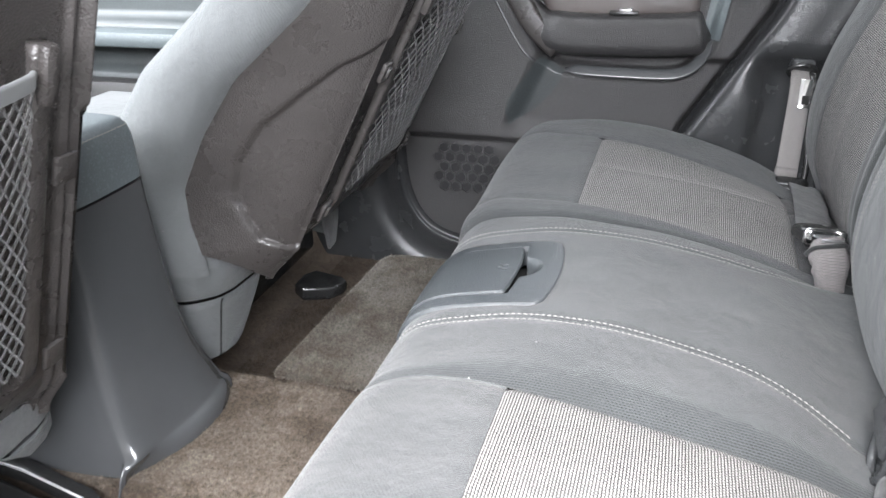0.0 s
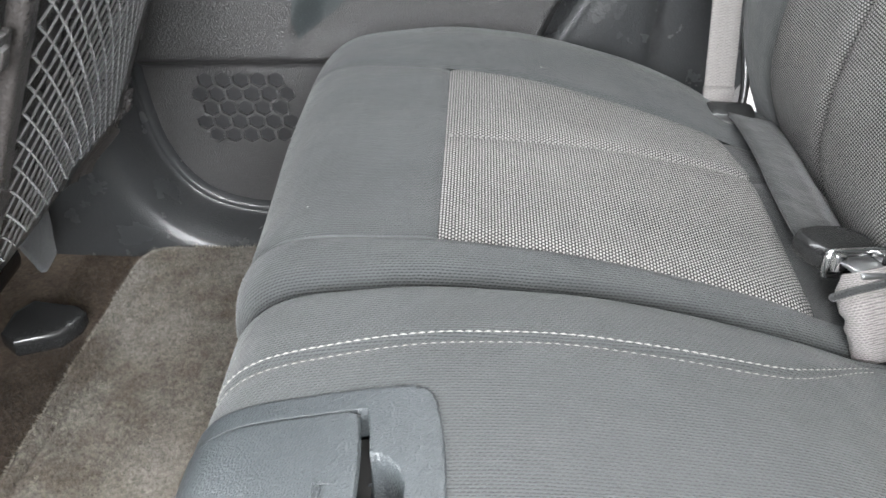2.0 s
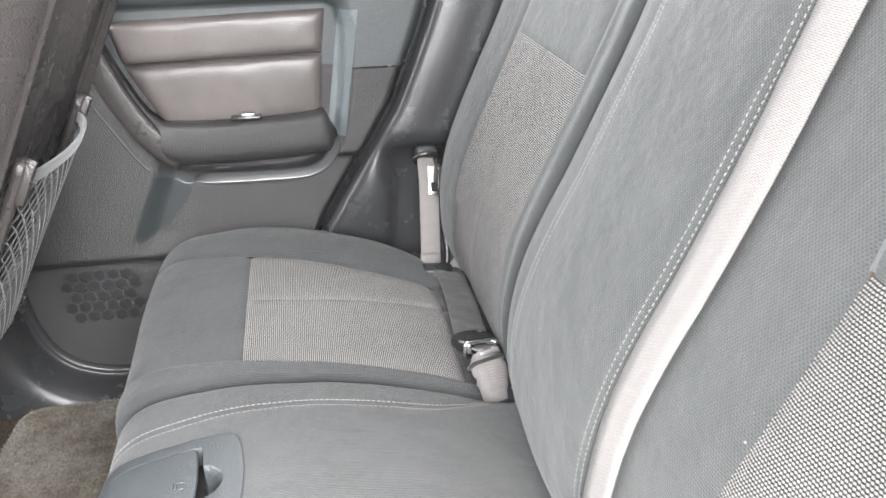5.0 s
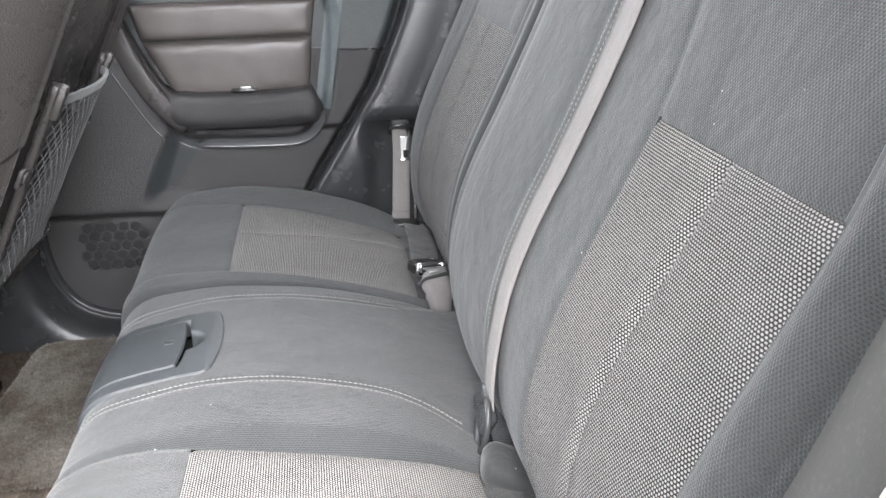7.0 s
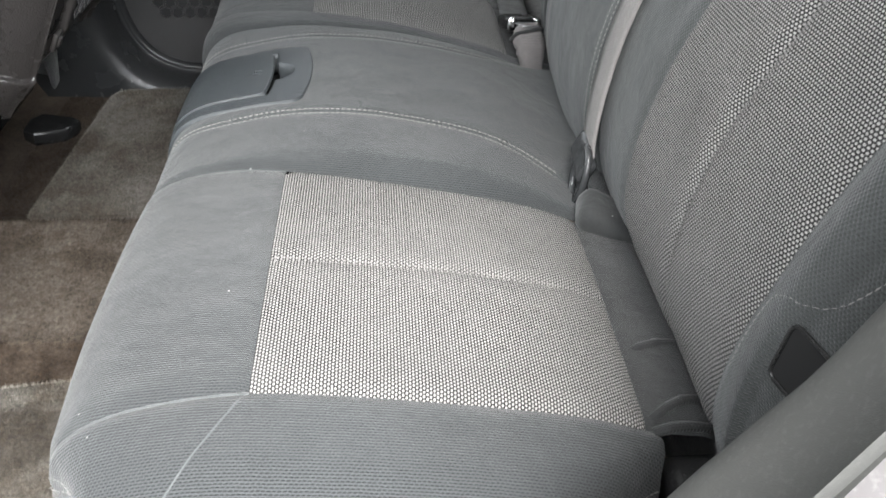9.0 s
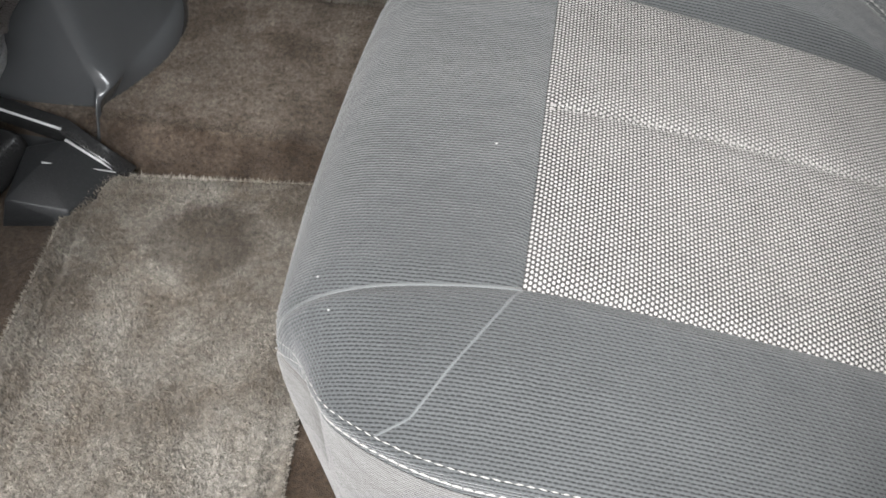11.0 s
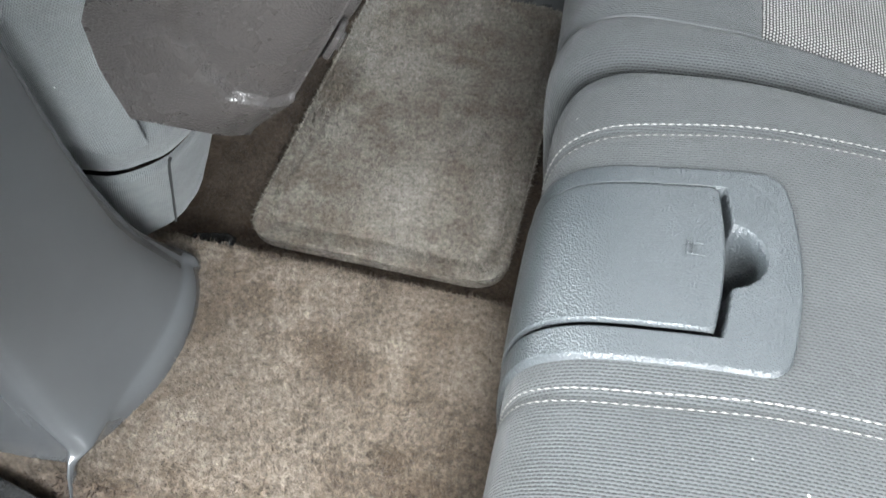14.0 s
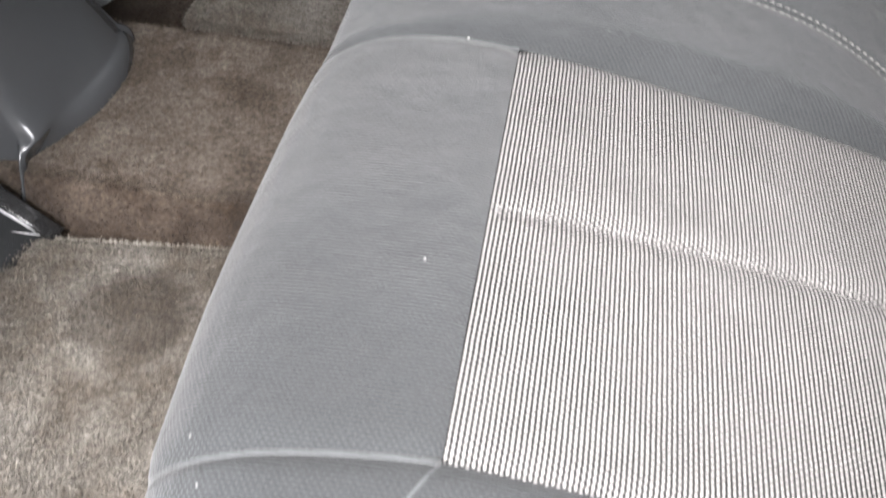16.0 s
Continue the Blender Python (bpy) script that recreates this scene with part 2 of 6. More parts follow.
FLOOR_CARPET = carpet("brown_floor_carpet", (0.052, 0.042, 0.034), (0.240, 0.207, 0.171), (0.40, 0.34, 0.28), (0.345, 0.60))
MAT_CARPET = carpet("grey_beige_mat_pile", (0.088, 0.080, 0.070), (0.34, 0.320, 0.284), (0.52, 0.46, 0.40))
NEAR_MAT_CARPET = carpet("stained_mat_pile", (0.090, 0.083, 0.072), (0.345, 0.325, 0.289), (0.55, 0.49, 0.43), soil=(-0.320, -0.293, 0.062, 0.052))
MAT_TRIM = carpet("mat_binding", (0.13, 0.12, 0.106), (0.38, 0.36, 0.32), (0.65, 0.61, 0.57))
HEADLINER = carpet("grey_headliner", (0.35, 0.35, 0.34), (0.45, 0.45, 0.44), (0.95, 0.95, 0.95))
PAINT = plastic("pale_body_paint", (0.12, 0.113, 0.112), 0.3, 900.0, 0.0001, 1.05, 0.1)
BLACK = Nodes("black_void").done((0.006, 0.006, 0.006), 0.9)
FOOT_PLASTIC = plastic("matt_black_foot_plastic", (0.010, 0.0105, 0.011), 0.45, 700.0, 0.0004, 1.3, 0.5, 0.25)
# pale grey for the runner's edge strips: their highlight put into the colour
EDGE_GLINT = plastic("edge_glint_plastic", (0.30, 0.30, 0.30), 0.28, 900.0, 0.0002, 1.4, 0.2)
NETTING = Nodes("grey_elastic_cord").done((0.022, 0.021, 0.021), 0.75, sheen=0.3)
CONCRETE = plastic("pale_concrete_ground", (0.15, 0.148, 0.143), 0.9, 90.0, 0.004, 1.2, 0.8)


# ---- mesh helpers ----
def mesh_of(verts, faces, uvs=None, smooth=True, mat=None):
    me = bpy.data.meshes.new("mesh")
    me.from_pydata([tuple(map(float, v)) for v in verts], [], [tuple(map(int, q)) for q in faces])
    if uvs is not None:
        lay = me.uv_layers.new(name="UVMap")
        idx = np.empty(len(me.loops), dtype=np.int32)
        me.loops.foreach_get("vertex_index", idx)
        lay.data.foreach_set("uv", np.asarray(uvs, dtype=np.float32)[idx].ravel())
    if smooth:
        me.polygons.foreach_set("use_smooth", [True] * len(me.polygons))
    if mat:
        me.materials.append(mat)
    me.update()
    return me


def part(name, bm, mat, parent=None, label="", smooth=True):
    """Links a bmesh or mesh as one object under its thing."""
    if isinstance(bm, bmesh.types.BMesh):
        bmesh.ops.recalc_face_normals(bm, faces=bm.faces)
        me = bpy.data.meshes.new(name)
        bm.to_mesh(me)
        bm.free()
        me.polygons.foreach_set("use_smooth", [smooth] * len(me.polygons))
        me.materials.append(mat)
        try:
            me.set_sharp_from_angle(angle=radians(38))
        except AttributeError:
            pass
    else:
        me = bm
    me.name = name
    ob = new(name, me)
    if parent:
        ob.parent = parent
    if label:
        ob["label"] = label
    return ob


def thing(name, label, category, group="", kind="", at=(0, 0, 0)):
    ob = new(name)
    ob.location = at
    ob.empty_display_size = 0.05
    return tagged(ob, label, category, group, kind)


def grid(fn, us, vs, mat, uvf=None, flip=False):
    """A sheet through fn(u, v) at the lists us, vs; uvs in metres."""
    pts = [fn(u, v) for u in us for v in vs]
    uv = [uvf(u, v) for u in us for v in vs] if uvf else None
    m = len(vs)
    faces = []
    for i in range(len(us) - 1):
        for j in range(m - 1):
            a = i * m + j
            q = (a, a + 1, a + m + 1, a + m)
            faces.append(q[::-1] if flip else q)
    return mesh_of(pts, faces, uv, True, mat)


def spline(pts, n):
    """Catmull-Rom through pts, n points at even lengths; also the running length."""
    p = np.array(pts, float)
    p = np.vstack([2 * p[0] - p[1], p, 2 * p[-1] - p[-2]])
    out = []
    for i in range(1, len(p) - 2):
        for t in np.linspace(0, 1, 24, endpoint=False):
            a, b, c, d = p[i - 1 : i + 3]
            out.append(0.5 * (2 * b + (c - a) * t + (2 * a - 5 * b + 4 * c - d) * t * t + (3 * b - a - 3 * c + d) * t**3))
    out.append(p[-2])
    out = np.array(out)
    run = np.r_[0, np.cumsum(np.linalg.norm(np.diff(out, axis=0), axis=1))]
    at = np.linspace(0, run[-1], n)
    return np.stack([np.interp(at, run, out[:, k]) for k in range(p.shape[1])], 1), at


def spline_even(pts, n):
    """Catmull-Rom with n steps between neighbouring points."""
    p = np.array(pts, float)
    p = np.vstack([2 * p[0] - p[1], p, 2 * p[-1] - p[-2]])
    out = []
    for i in range(1, len(p) - 2):
        for t in np.linspace(0, 1, n, endpoint=False):
            a, b, c, d = p[i - 1 : i + 3]
            out.append(0.5 * (2 * b + (c - a) * t + (2 * a - 5 * b + 4 * c - d) * t * t + (3 * b - a - 3 * c + d) * t**3))
    out.append(p[-2])
    return np.array(out)


def sweep(pts, ring, mat, up=(0, 0, 1), closed=False, cap=True):
    """A tube with the given (side, up) ring along pts."""
    pts = [Vector(p) for p in pts]
    n, m = len(pts), len(ring)
    verts, uvs, run = [], [], 0.0
    for i, p in enumerate(pts):
        if closed:
            d = pts[(i + 1) % n] - pts[i - 1]
        else:
            d = pts[min(i + 1, n - 1)] - pts[max(i - 1, 0)]
        d.normalize()
        s = d.cross(Vector(up))
        if s.length < 1e-6:
            s = Vector((1, 0, 0))
        s.normalize()
        w = s.cross(d)
        if i:
            run += (p - pts[i - 1]).length
        for k, (a, b) in enumerate(ring):
            verts.append(p + s * a + w * b)
            uvs.append((run, a))
    faces = []
    for i in range(n if closed else n - 1):
        for k in range(m):
            a, b = i * m + k, i * m + (k + 1) % m
            c, d2 = ((i + 1) % n) * m + (k + 1) % m, ((i + 1) % n) * m + k
            faces.append((a, b, c, d2))
    if cap and not closed:
        faces += [tuple(range(m))[::-1], tuple(range((n - 1) * m, n * m))]
    return mesh_of(verts, faces, uvs, True, mat)


def circle(r, n=8, sx=1.0):
    return [(r * sx * math.cos(2 * math.pi * k / n), r * math.sin(2 * math.pi * k / n)) for k in range(n)]


def rrect(w, h, r, n=3):
    """Corner-rounded rectangle as a ring."""
    out = []
    for cx, cy, a0 in ((w / 2 - r, h / 2 - r, 0), (-w / 2 + r, h / 2 - r, 90), (-w / 2 + r, -h / 2 + r, 180), (w / 2 - r, -h / 2 + r, 270)):
        for k in range(n + 1):
            a = radians(a0 + 90 * k / n)
            out.append((cx + r * math.cos(a), cy + r * math.sin(a)))
    return out


def ribbon(pts, width_dir, width, thick, mat):
    """A flat strap along pts."""
    pts = [Vector(p) for p in pts]
    wd = Vector(width_dir).normalized()
    verts, uvs, faces, run = [], [], [], 0.0
    prof = [(-0.5, -0.5), (-0.47, 0.5), (-0.2, 0.62), (0.2, 0.62), (0.47, 0.5), (0.5, -0.5), (0.2, -0.6), (-0.2, -0.6)]
    for i, p in enumerate(pts):
        d = (pts[min(i + 1, len(pts) - 1)] - pts[max(i - 1, 0)]).normalized()
        nrm = wd.cross(d).normalized()
        if i:
            run += (p - pts[i - 1]).length
        for a, b in prof:
            verts.append(p + wd * a * width + nrm * b * thick)
            uvs.append((run, a * width))
    m = len(prof)
    for i in range(len(pts) - 1):
        for k in range(m):
            faces.append((i * m + k, i * m + (k + 1) % m, (i + 1) * m + (k + 1) % m, (i + 1) * m + k))
    faces += [tuple(range(m)), tuple(range((len(pts) - 1) * m, len(pts) * m))[::-1]]
    return mesh_of(verts, faces, uvs, True, mat)


def bevelled(size, r, m=None, seg=2):
    """A box with rounded edges, placed by m."""
    bm = bmesh.new()
    bmesh.ops.create_cube(bm, size=1.0, matrix=Matrix.Diagonal((*size, 1)))
    bmesh.ops.bevel(bm, geom=bm.edges[:], offset=r, segments=seg, affect="EDGES", profile=0.5)
    if m:
        bmesh.ops.transform(bm, matrix=m, verts=bm.verts)
    return bm


def prism(outline, depth, r, m, seg=2):
    """An outline in local xy, given depth along z, with rounded edges."""
    bm = bmesh.new()
    vs = [bm.verts.new((x, y, -depth / 2)) for x, y in outline]
    f = bm.faces.new(vs)
    ext = bmesh.ops.extrude_face_region(bm, geom=[f])
    bmesh.ops.translate(bm, vec=(0, 0, depth), verts=[e for e in ext["geom"] if isinstance(e, bmesh.types.BMVert)])
    bmesh.ops.recalc_face_normals(bm, faces=bm.faces)
    if r:
        caps = [e for e in bm.edges if abs(e.verts[0].co.z - e.verts[1].co.z) < 1e-6]
        bmesh.ops.bevel(bm, geom=caps, offset=r, segments=seg, affect="EDGES", profile=0.5)
    bmesh.ops.transform(bm, matrix=m, verts=bm.verts)
    return bm


def axes(origin, x, y):
    """A pose with local x and (nearly) y along the given ways."""
    x = Vector(x).normalized()
    z = x.cross(Vector(y)).normalized()
    y = z.cross(x)
    m = Matrix((x, y, z)).transposed().to_4x4()
    m.translation = origin
    return m


def stitches(pts, ups, pitch, size, mat, lift=0.0008):
    """A row of raised thread stitches along pts."""
    p = np.array([tuple(v) for v in pts])
    u = np.array([tuple(v) for v in ups])
    run = np.r_[0, np.cumsum(np.linalg.norm(np.diff(p, axis=0), axis=1))]
    verts, faces = [], []
    for k in range(int(run[-1] / pitch)):
        a = k * pitch
        e = [np.array([np.interp(s, run, p[:, c]) for c in range(3)]) for s in (a, a + pitch * 0.46, a + pitch * 0.90)]
        nn = np.array([np.interp(a, run, u[:, c]) for c in range(3)])
        nn /= np.linalg.norm(nn)
        d = e[2] - e[0]
        side = np.cross(d, nn)
        side = side / (np.linalg.norm(side) + 1e-9) * size / 2 * random.uniform(0.85, 1.2)
        tilt = side * random.uniform(-0.5, 0.5)
        b = len(verts)
        for q, hgt, w in ((e[0] - tilt, 0.0001, 0.75), (e[1], size * 0.45 + lift, 1.0), (e[2] + tilt, 0.0001, 0.75)):
            verts += [q - side * w - nn * 0.0006, q + nn * hgt, q + side * w - nn * 0.0006]
        for i in (0, 3):
            faces += [(b + i, b + i + 1, b + i + 4, b + i + 3), (b + i + 1, b + i + 2, b + i + 5, b + i + 4)]
    return mesh_of(verts, faces, None, True, mat)


def tufts(points, normals, length, width, mat, seed):
    """Carpet pile: a small leaning blade at each point."""
    rng = np.random.default_rng(seed)
    p, nrm = np.asarray(points, float), np.asarray(normals, float)
    k = len(p)
    lean = rng.normal(0, 0.45, (k, 3))
    tip = p + (nrm + lean * [1, 1, 0.3]) * (length * rng.uniform(0.6, 1.25, (k, 1)))
    side = rng.normal(0, 1, (k, 3)) * [1, 1, 0]
    side /= np.linalg.norm(side, axis=1, keepdims=True) + 1e-9
    w = width * rng.uniform(0.7, 1.4, (k, 1))
    v = np.stack([p - side * w - nrm * 0.001, p + side * w - nrm * 0.001, tip], 1).reshape(-1, 3)
    f = np.arange(3 * k).reshape(-1, 3)
    return mesh_of(v, f, None, False, mat)


def smooth01(x):
    x = min(1.0, max(0.0, x))
    return x * x * (3 - 2 * x)


def poly_depth(x, z, poly):
    """Signed depth inside a polygon (positive inside)."""
    inside, best = False, 1e9
    for (x0, z0), (x1, z1) in zip(poly, poly[1:] + poly[:1]):
        dx, dz = x1 - x0, z1 - z0
        t = max(0.0, min(1.0, ((x - x0) * dx + (z - z0) * dz) / (dx * dx + dz * dz + 1e-12)))
        best = min(best, math.hypot(x - x0 - t * dx, z - z0 - t * dz))
        if (z0 > z) != (z1 > z) and x < x0 + (z - z0) * dx / (z1 - z0):
            inside = not inside
    return best if inside else -best


# ---- the car's shell ----
def floor_height(x, y):
    """Carpeted floor: two footwells and the tunnel between them."""
    t = smooth01((y + 0.200) / 0.030) * (1.0 - smooth01((y - 0.088) / 0.012))
    return -0.006 + 0.054 * t


def floor_normal(x, y):
    rise = (floor_height(x, y + 0.002) - floor_height(x, y - 0.002)) / 0.004
    size = math.hypot(1.0, rise)
    return (0.0, -rise / size, 1.0 / size)


tunnel_ys = sorted(set([-0.74, -0.6, -0.4, -0.3] + [round(v, 4) for v in np.linspace(-0.22, -0.16, 14)] + [-0.1, 0.0, 0.05] + [round(v, 4) for v in np.linspace(0.078, 0.106, 10)] + [0.2, 0.4, 0.74]))
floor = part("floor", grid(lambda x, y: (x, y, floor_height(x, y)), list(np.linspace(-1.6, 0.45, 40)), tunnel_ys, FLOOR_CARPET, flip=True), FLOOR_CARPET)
tagged(floor, "brown soiled carpet over footwells and centre tunnel", "floor", kind="structure")
rng = np.random.default_rng(5)
fx, fy = rng.uniform(-0.52, -0.12, 110000), rng.uniform(-0.30, 0.62, 110000)
keep = (fy < 0.13) | (fx < -0.40) | (fx > -0.19)
fx, fy = fx[keep], fy[keep]
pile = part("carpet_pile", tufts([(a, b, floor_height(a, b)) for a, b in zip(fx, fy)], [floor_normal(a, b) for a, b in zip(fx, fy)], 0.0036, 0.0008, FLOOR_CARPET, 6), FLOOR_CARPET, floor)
tagged(pile, kind="stuff")

ground = part("ground", grid(lambda x, y: (x, y, -0.5), [-400, -20, -3, 0, 3, 20, 400], [-400, -20, -3, 0, 3, 20, 400], CONCRETE, flip=True), CONCRETE)
tagged(ground, "pale grey concrete under the car", "ground", kind="structure")


def slab(name, size, place, mat, label, r=0.01):
    ob = part(name, bevelled(size, r, Matrix.Translation(place)), mat)
    return tagged(ob, label, name.split("_")[0], kind="structure")


slab("ceiling", (2.9, 1.5, 0.03), (-0.1, 0, 1.26), HEADLINER, "grey cloth headliner of the car roof")
slab("wall_firewall", (0.05, 1.5, 0.95), (-1.62, 0, 0.3), DOOR_PLASTIC, "dark plastic dashboard closing the front")
slab("wall_tail", (0.05, 1.5, 0.95), (1.35, 0, 0.3), DOOR_PLASTIC, "dark trim closing the cargo bay")
slab("wall_quarter_near", (0.85, 0.04, 0.9), (0.93, -0.755, 0.33), PILLAR_PLASTIC, "charcoal trim beside the cargo bay")
slab("wall_quarter_far", (0.85, 0.04, 0.9), (0.93, 0.755, 0.33), PILLAR_PLASTIC, "charcoal trim beside the cargo bay")
slab("floor_cargo", (0.9, 1.5, 0.03), (0.9, 0, 0.12), FLOOR_CARPET, "carpeted cargo floor behind the rear seat")
slab("wall_front_door_near", (1.0, 0.05, 0.85), (-1.12, -0.765, 0.33), DOOR_PLASTIC, "dark trim of the closed front door")
slab("wall_sill_near", (1.0, 0.10, 0.10), (-0.1, -0.76, -0.03), PILLAR_PLASTIC, "grained plastic sill plate of the open door")
slab("wall_underbody", (3.0, 1.5, 0.03), (-0.1, 0, -0.09), BLACK, "dark underside of the car body")


def pillar(name, s, label, mat):
    """Rear door pillar trim: a rounded leading edge that leans back, and the flank behind it. s: side of the car."""
    line = np.array([(0.02, 0.10), (0.12, 0.245), (0.19, 0.36), (0.268, 0.487), (0.315, 0.60), (0.345, 0.687), (0.40, 0.90), (0.44, 1.24)])
    across = [(-0.045, 0.075), (-0.030, 0.070), (-0.018, 0.046), (-0.012, 0.024), (-0.006, 0.010), (0.002, 0.003), (0.012, 0.0), (0.03, -0.002), (0.05, -0.003),
              (0.06, -0.003), (0.07, -0.003), (0.08, -0.003), (0.09, -0.004), (0.10, -0.004), (0.12, -0.004), (0.15, -0.004), (0.2, 0.0), (0.3, 0.01)]

    def at(h, w):
        x0 = float(np.interp(h, line[:, 1], line[:, 0]))
        dx, dy = across[int(w)]
        x, y = x0 + dx, 0.682 + dy
        # hollow for the belt
        d = smooth01((x - 0.232 + 0.25 * max(0.0, h - 0.34)) / 0.035) * (1 - smooth01((h - 0.385) / 0.04))
        return (x, s * (y + 0.045 * d), h)

    ob = part(name, grid(at, list(np.linspace(0.02, 1.24, 70)), list(range(len(across))), mat, flip=s > 0), mat)
    return tagged(ob, label, "pillar trim", kind="structure")


pillar("trim_pillar_far", 1, "charcoal grained plastic pillar trim behind the far door", PILLAR_PLASTIC)
pillar("trim_pillar_near", -1, "charcoal fuzzy pillar trim beside the open door", FELT)
jamb = part("trim_door_jamb", grid(lambda h, w: ((0.243 + 0.36 * (h - 0.49)) + 0.02 * w, -0.752 - 0.03 * w, h), list(np.linspace(0.1, 1.2, 12)), [0, 0.3, 1, 2, 3], PAINT), PAINT)
tagged(jamb, "pale painted body edge of the open door frame", "door frame", kind="structure")


def sill_point(path, tang, ring, i, k):
    (x, z), (tx, tz) = path[i], tang[i]
    off, y = ring[k]
    return (x - off * tz, y, z + off * tx)


s_path, _ = spline([(0.16, 0.20), (0.06, 0.06), (-0.06, 0.026), (-0.20, 0.022), (-0.30, 0.028), (-0.362, 0.056), (-0.398, 0.115), (-0.410, 0.20), (-0.406, 0.32), (-0.39, 0.5), (-0.37, 0.8)], 90)
s_path = s_path[::-1]
s_tang = np.gradient(s_path, axis=0)
s_tang /= np.linalg.norm(s_tang, axis=1, keepdims=True)
s_ring = [(0.004, 0.72), (0.004, 0.70), (0.002, 0.690), (-0.001, 0.684), (-0.005, 0.682), (-0.009, 0.685), (-0.012, 0.685), (-0.014, 0.678), (-0.016, 0.662), (-0.018, 0.645), (-0.021, 0.630), (-0.026, 0.617), (-0.034, 0.608), (-0.06, 0.603), (-0.12, 0.604), (-0.2, 0.61)]
sill = part("trim_door_sill", grid(lambda i, k: sill_point(s_path, s_tang, s_ring, int(i), int(k)), list(range(90)), list(range(len(s_ring))), PILLAR_PLASTIC), PILLAR_PLASTIC)
tagged(sill, "charcoal plastic sill and pillar surround of the far door", "sill trim", kind="structure")
part("door_seal", sweep([(p[0] + 0.006 * t[1] * 1.0, 0.694, p[1] - 0.006 * t[0]) for p, t in zip(s_path, s_tang)], circle(0.008, 8), RUBBER, up=(0, 1, 0)), RUBBER, sill)


# ---- far rear door ----
RECESS = [(-0.235, 0.668), (-0.205, 0.56), (-0.165, 0.450), (-0.140, 0.405), (-0.105, 0.386), (-0.05, 0.380), (0.06, 0.376), (0.105, 0.382), (0.135, 0.402), (0.155, 0.44), (0.17, 0.52), (0.178, 0.62), (0.17, 0.655), (0.15, 0.668)]


def door_y(x, z):
    d = poly_depth(x, z, RECESS)
    rim = min(1.0, max(0.0, (d + 0.016) / 0.016))
    y = 0.684 + 0.013 * rim + 0.022 * smooth01((d + 0.001) / 0.007)
    # shoulder that falls away towards the map pocket
    y += 0.020 * smooth01((x + 0.165 - 0.45 * (z - 0.39)) / 0.045) * smooth01((0.41 - z) / 0.012) * smooth01((z - 0.24) / 0.05)
    # swollen lower front pad around the loudspeaker
    y += 0.010 * (1 - smooth01((z - 0.235) / 0.012))
    if z > 0.70:
        y += 0.02 * smooth01((z - 0.70) / 0.08)
    return y


def door_grid(z0, z1, name, mat, parent, label):
    xs = list(np.linspace(-0.425, 0.40, 150))

    def at(z, x):
        lead = 0.02 + (z - 0.10) * 0.70 if z < 0.245 else float(np.interp(z, [0.245, 0.36, 0.487, 0.6, 0.687, 0.9], [0.108, 0.178, 0.256, 0.303, 0.333, 0.388]))
        lead -= 0.006
        # the panel ends at the slanted rear shut line, rolling away from the cabin
        x2 = -0.425 + (x + 0.425) * (lead + 0.425) / 0.825
        roll = smooth01((x2 - lead + 0.022) / 0.022)
        return (x2, door_y(x2, z) + 0.03 * roll * roll, z)

    return part(name, grid(at, list(np.linspace(z0, z1, max(4, int((z1 - z0) / 0.005)))), xs, mat), mat, parent, label)


door = thing("rear_door", "closed rear car door with dark grained plastic trim panel", "car door")
door_grid(0.015, 0.5535, "lower_panel", DOOR_PLASTIC, door, "dark grained plastic map pocket panel")


def chamfer(pts, n, w_out, w_in, label):
    """A smooth sloping ledge along the edge of the armrest bowl."""
    path, _ = spline(pts, n)
    tang = np.gradient(path, axis=0)
    tang /= np.linalg.norm(tang, axis=1, keepdims=True)
    prof = [(1.0, 0.006), (0.8, 0.002), (0.4, 0.0035), (-0.2, 0.0065), (-0.8, 0.0095), (-1.0, 0.016)]

    def at(i, k):
        (x, z), (tx, tz) = path[int(i)], tang[int(i)]
        a, d = prof[int(k)]
        end = smooth01(i / 5) * smooth01((n - 1 - i) / 5)
        w = (w_out if a > 0 else w_in) * a * (0.2 + 0.8 * end)
        return (x + tz * w, 0.680 + d, z - tx * w)

    return part("armrest_ledge", grid(at, list(range(n)), list(range(len(prof))), CONSOLE_PLASTIC), CONSOLE_PLASTIC, door, label)


chamfer([(-0.093, 0.381), (-0.01, 0.3775), (0.075, 0.377), (0.108, 0.381), (0.132, 0.395), (0.148, 0.420), (0.156, 0.442)], 60, 0.009, 0.009, "smooth sloping ledge")
chamfer([(-0.250, 0.570), (-0.242, 0.550), (-0.222, 0.509), (-0.188, 0.447), (-0.168, 0.416), (-0.148, 0.394)], 40, 0.007, 0.007, "smooth sloping ledge")
trap = [(-0.142, 0.402), (-0.096, 0.376), (-0.104, 0.352), (-0.119, 0.330), (-0.149, 0.300), (-0.197, 0.268), (-0.204, 0.296), (-0.199, 0.321), (-0.172, 0.360)]
bm = bmesh.new()
bm.from_mesh(grid(lambda z, x: (x, door_y(x, z) - 0.0012, z), list(np.linspace(0.262, 0.408, 74)), list(np.linspace(-0.210, -0.092, 60)), RECESS_PLASTIC))
bmesh.ops.delete(bm, geom=[v for v in bm.verts if poly_depth(v.co.x, v.co.z, trap) < 0], context="VERTS")
part("pocket_recess", bm, RECESS_PLASTIC, door, "smooth blue-black recess")
part("side_trim", grid(lambda z, x: (x + 0.16 * (z - 0.44), door_y(x + 0.16 * (z - 0.44), z) - 0.004, z), list(np.linspace(0.44, 0.650, 40)), list(np.linspace(0.138, 0.168, 8)), TEAL_TRIM), TEAL_TRIM, door, "blue-grey trim strip")
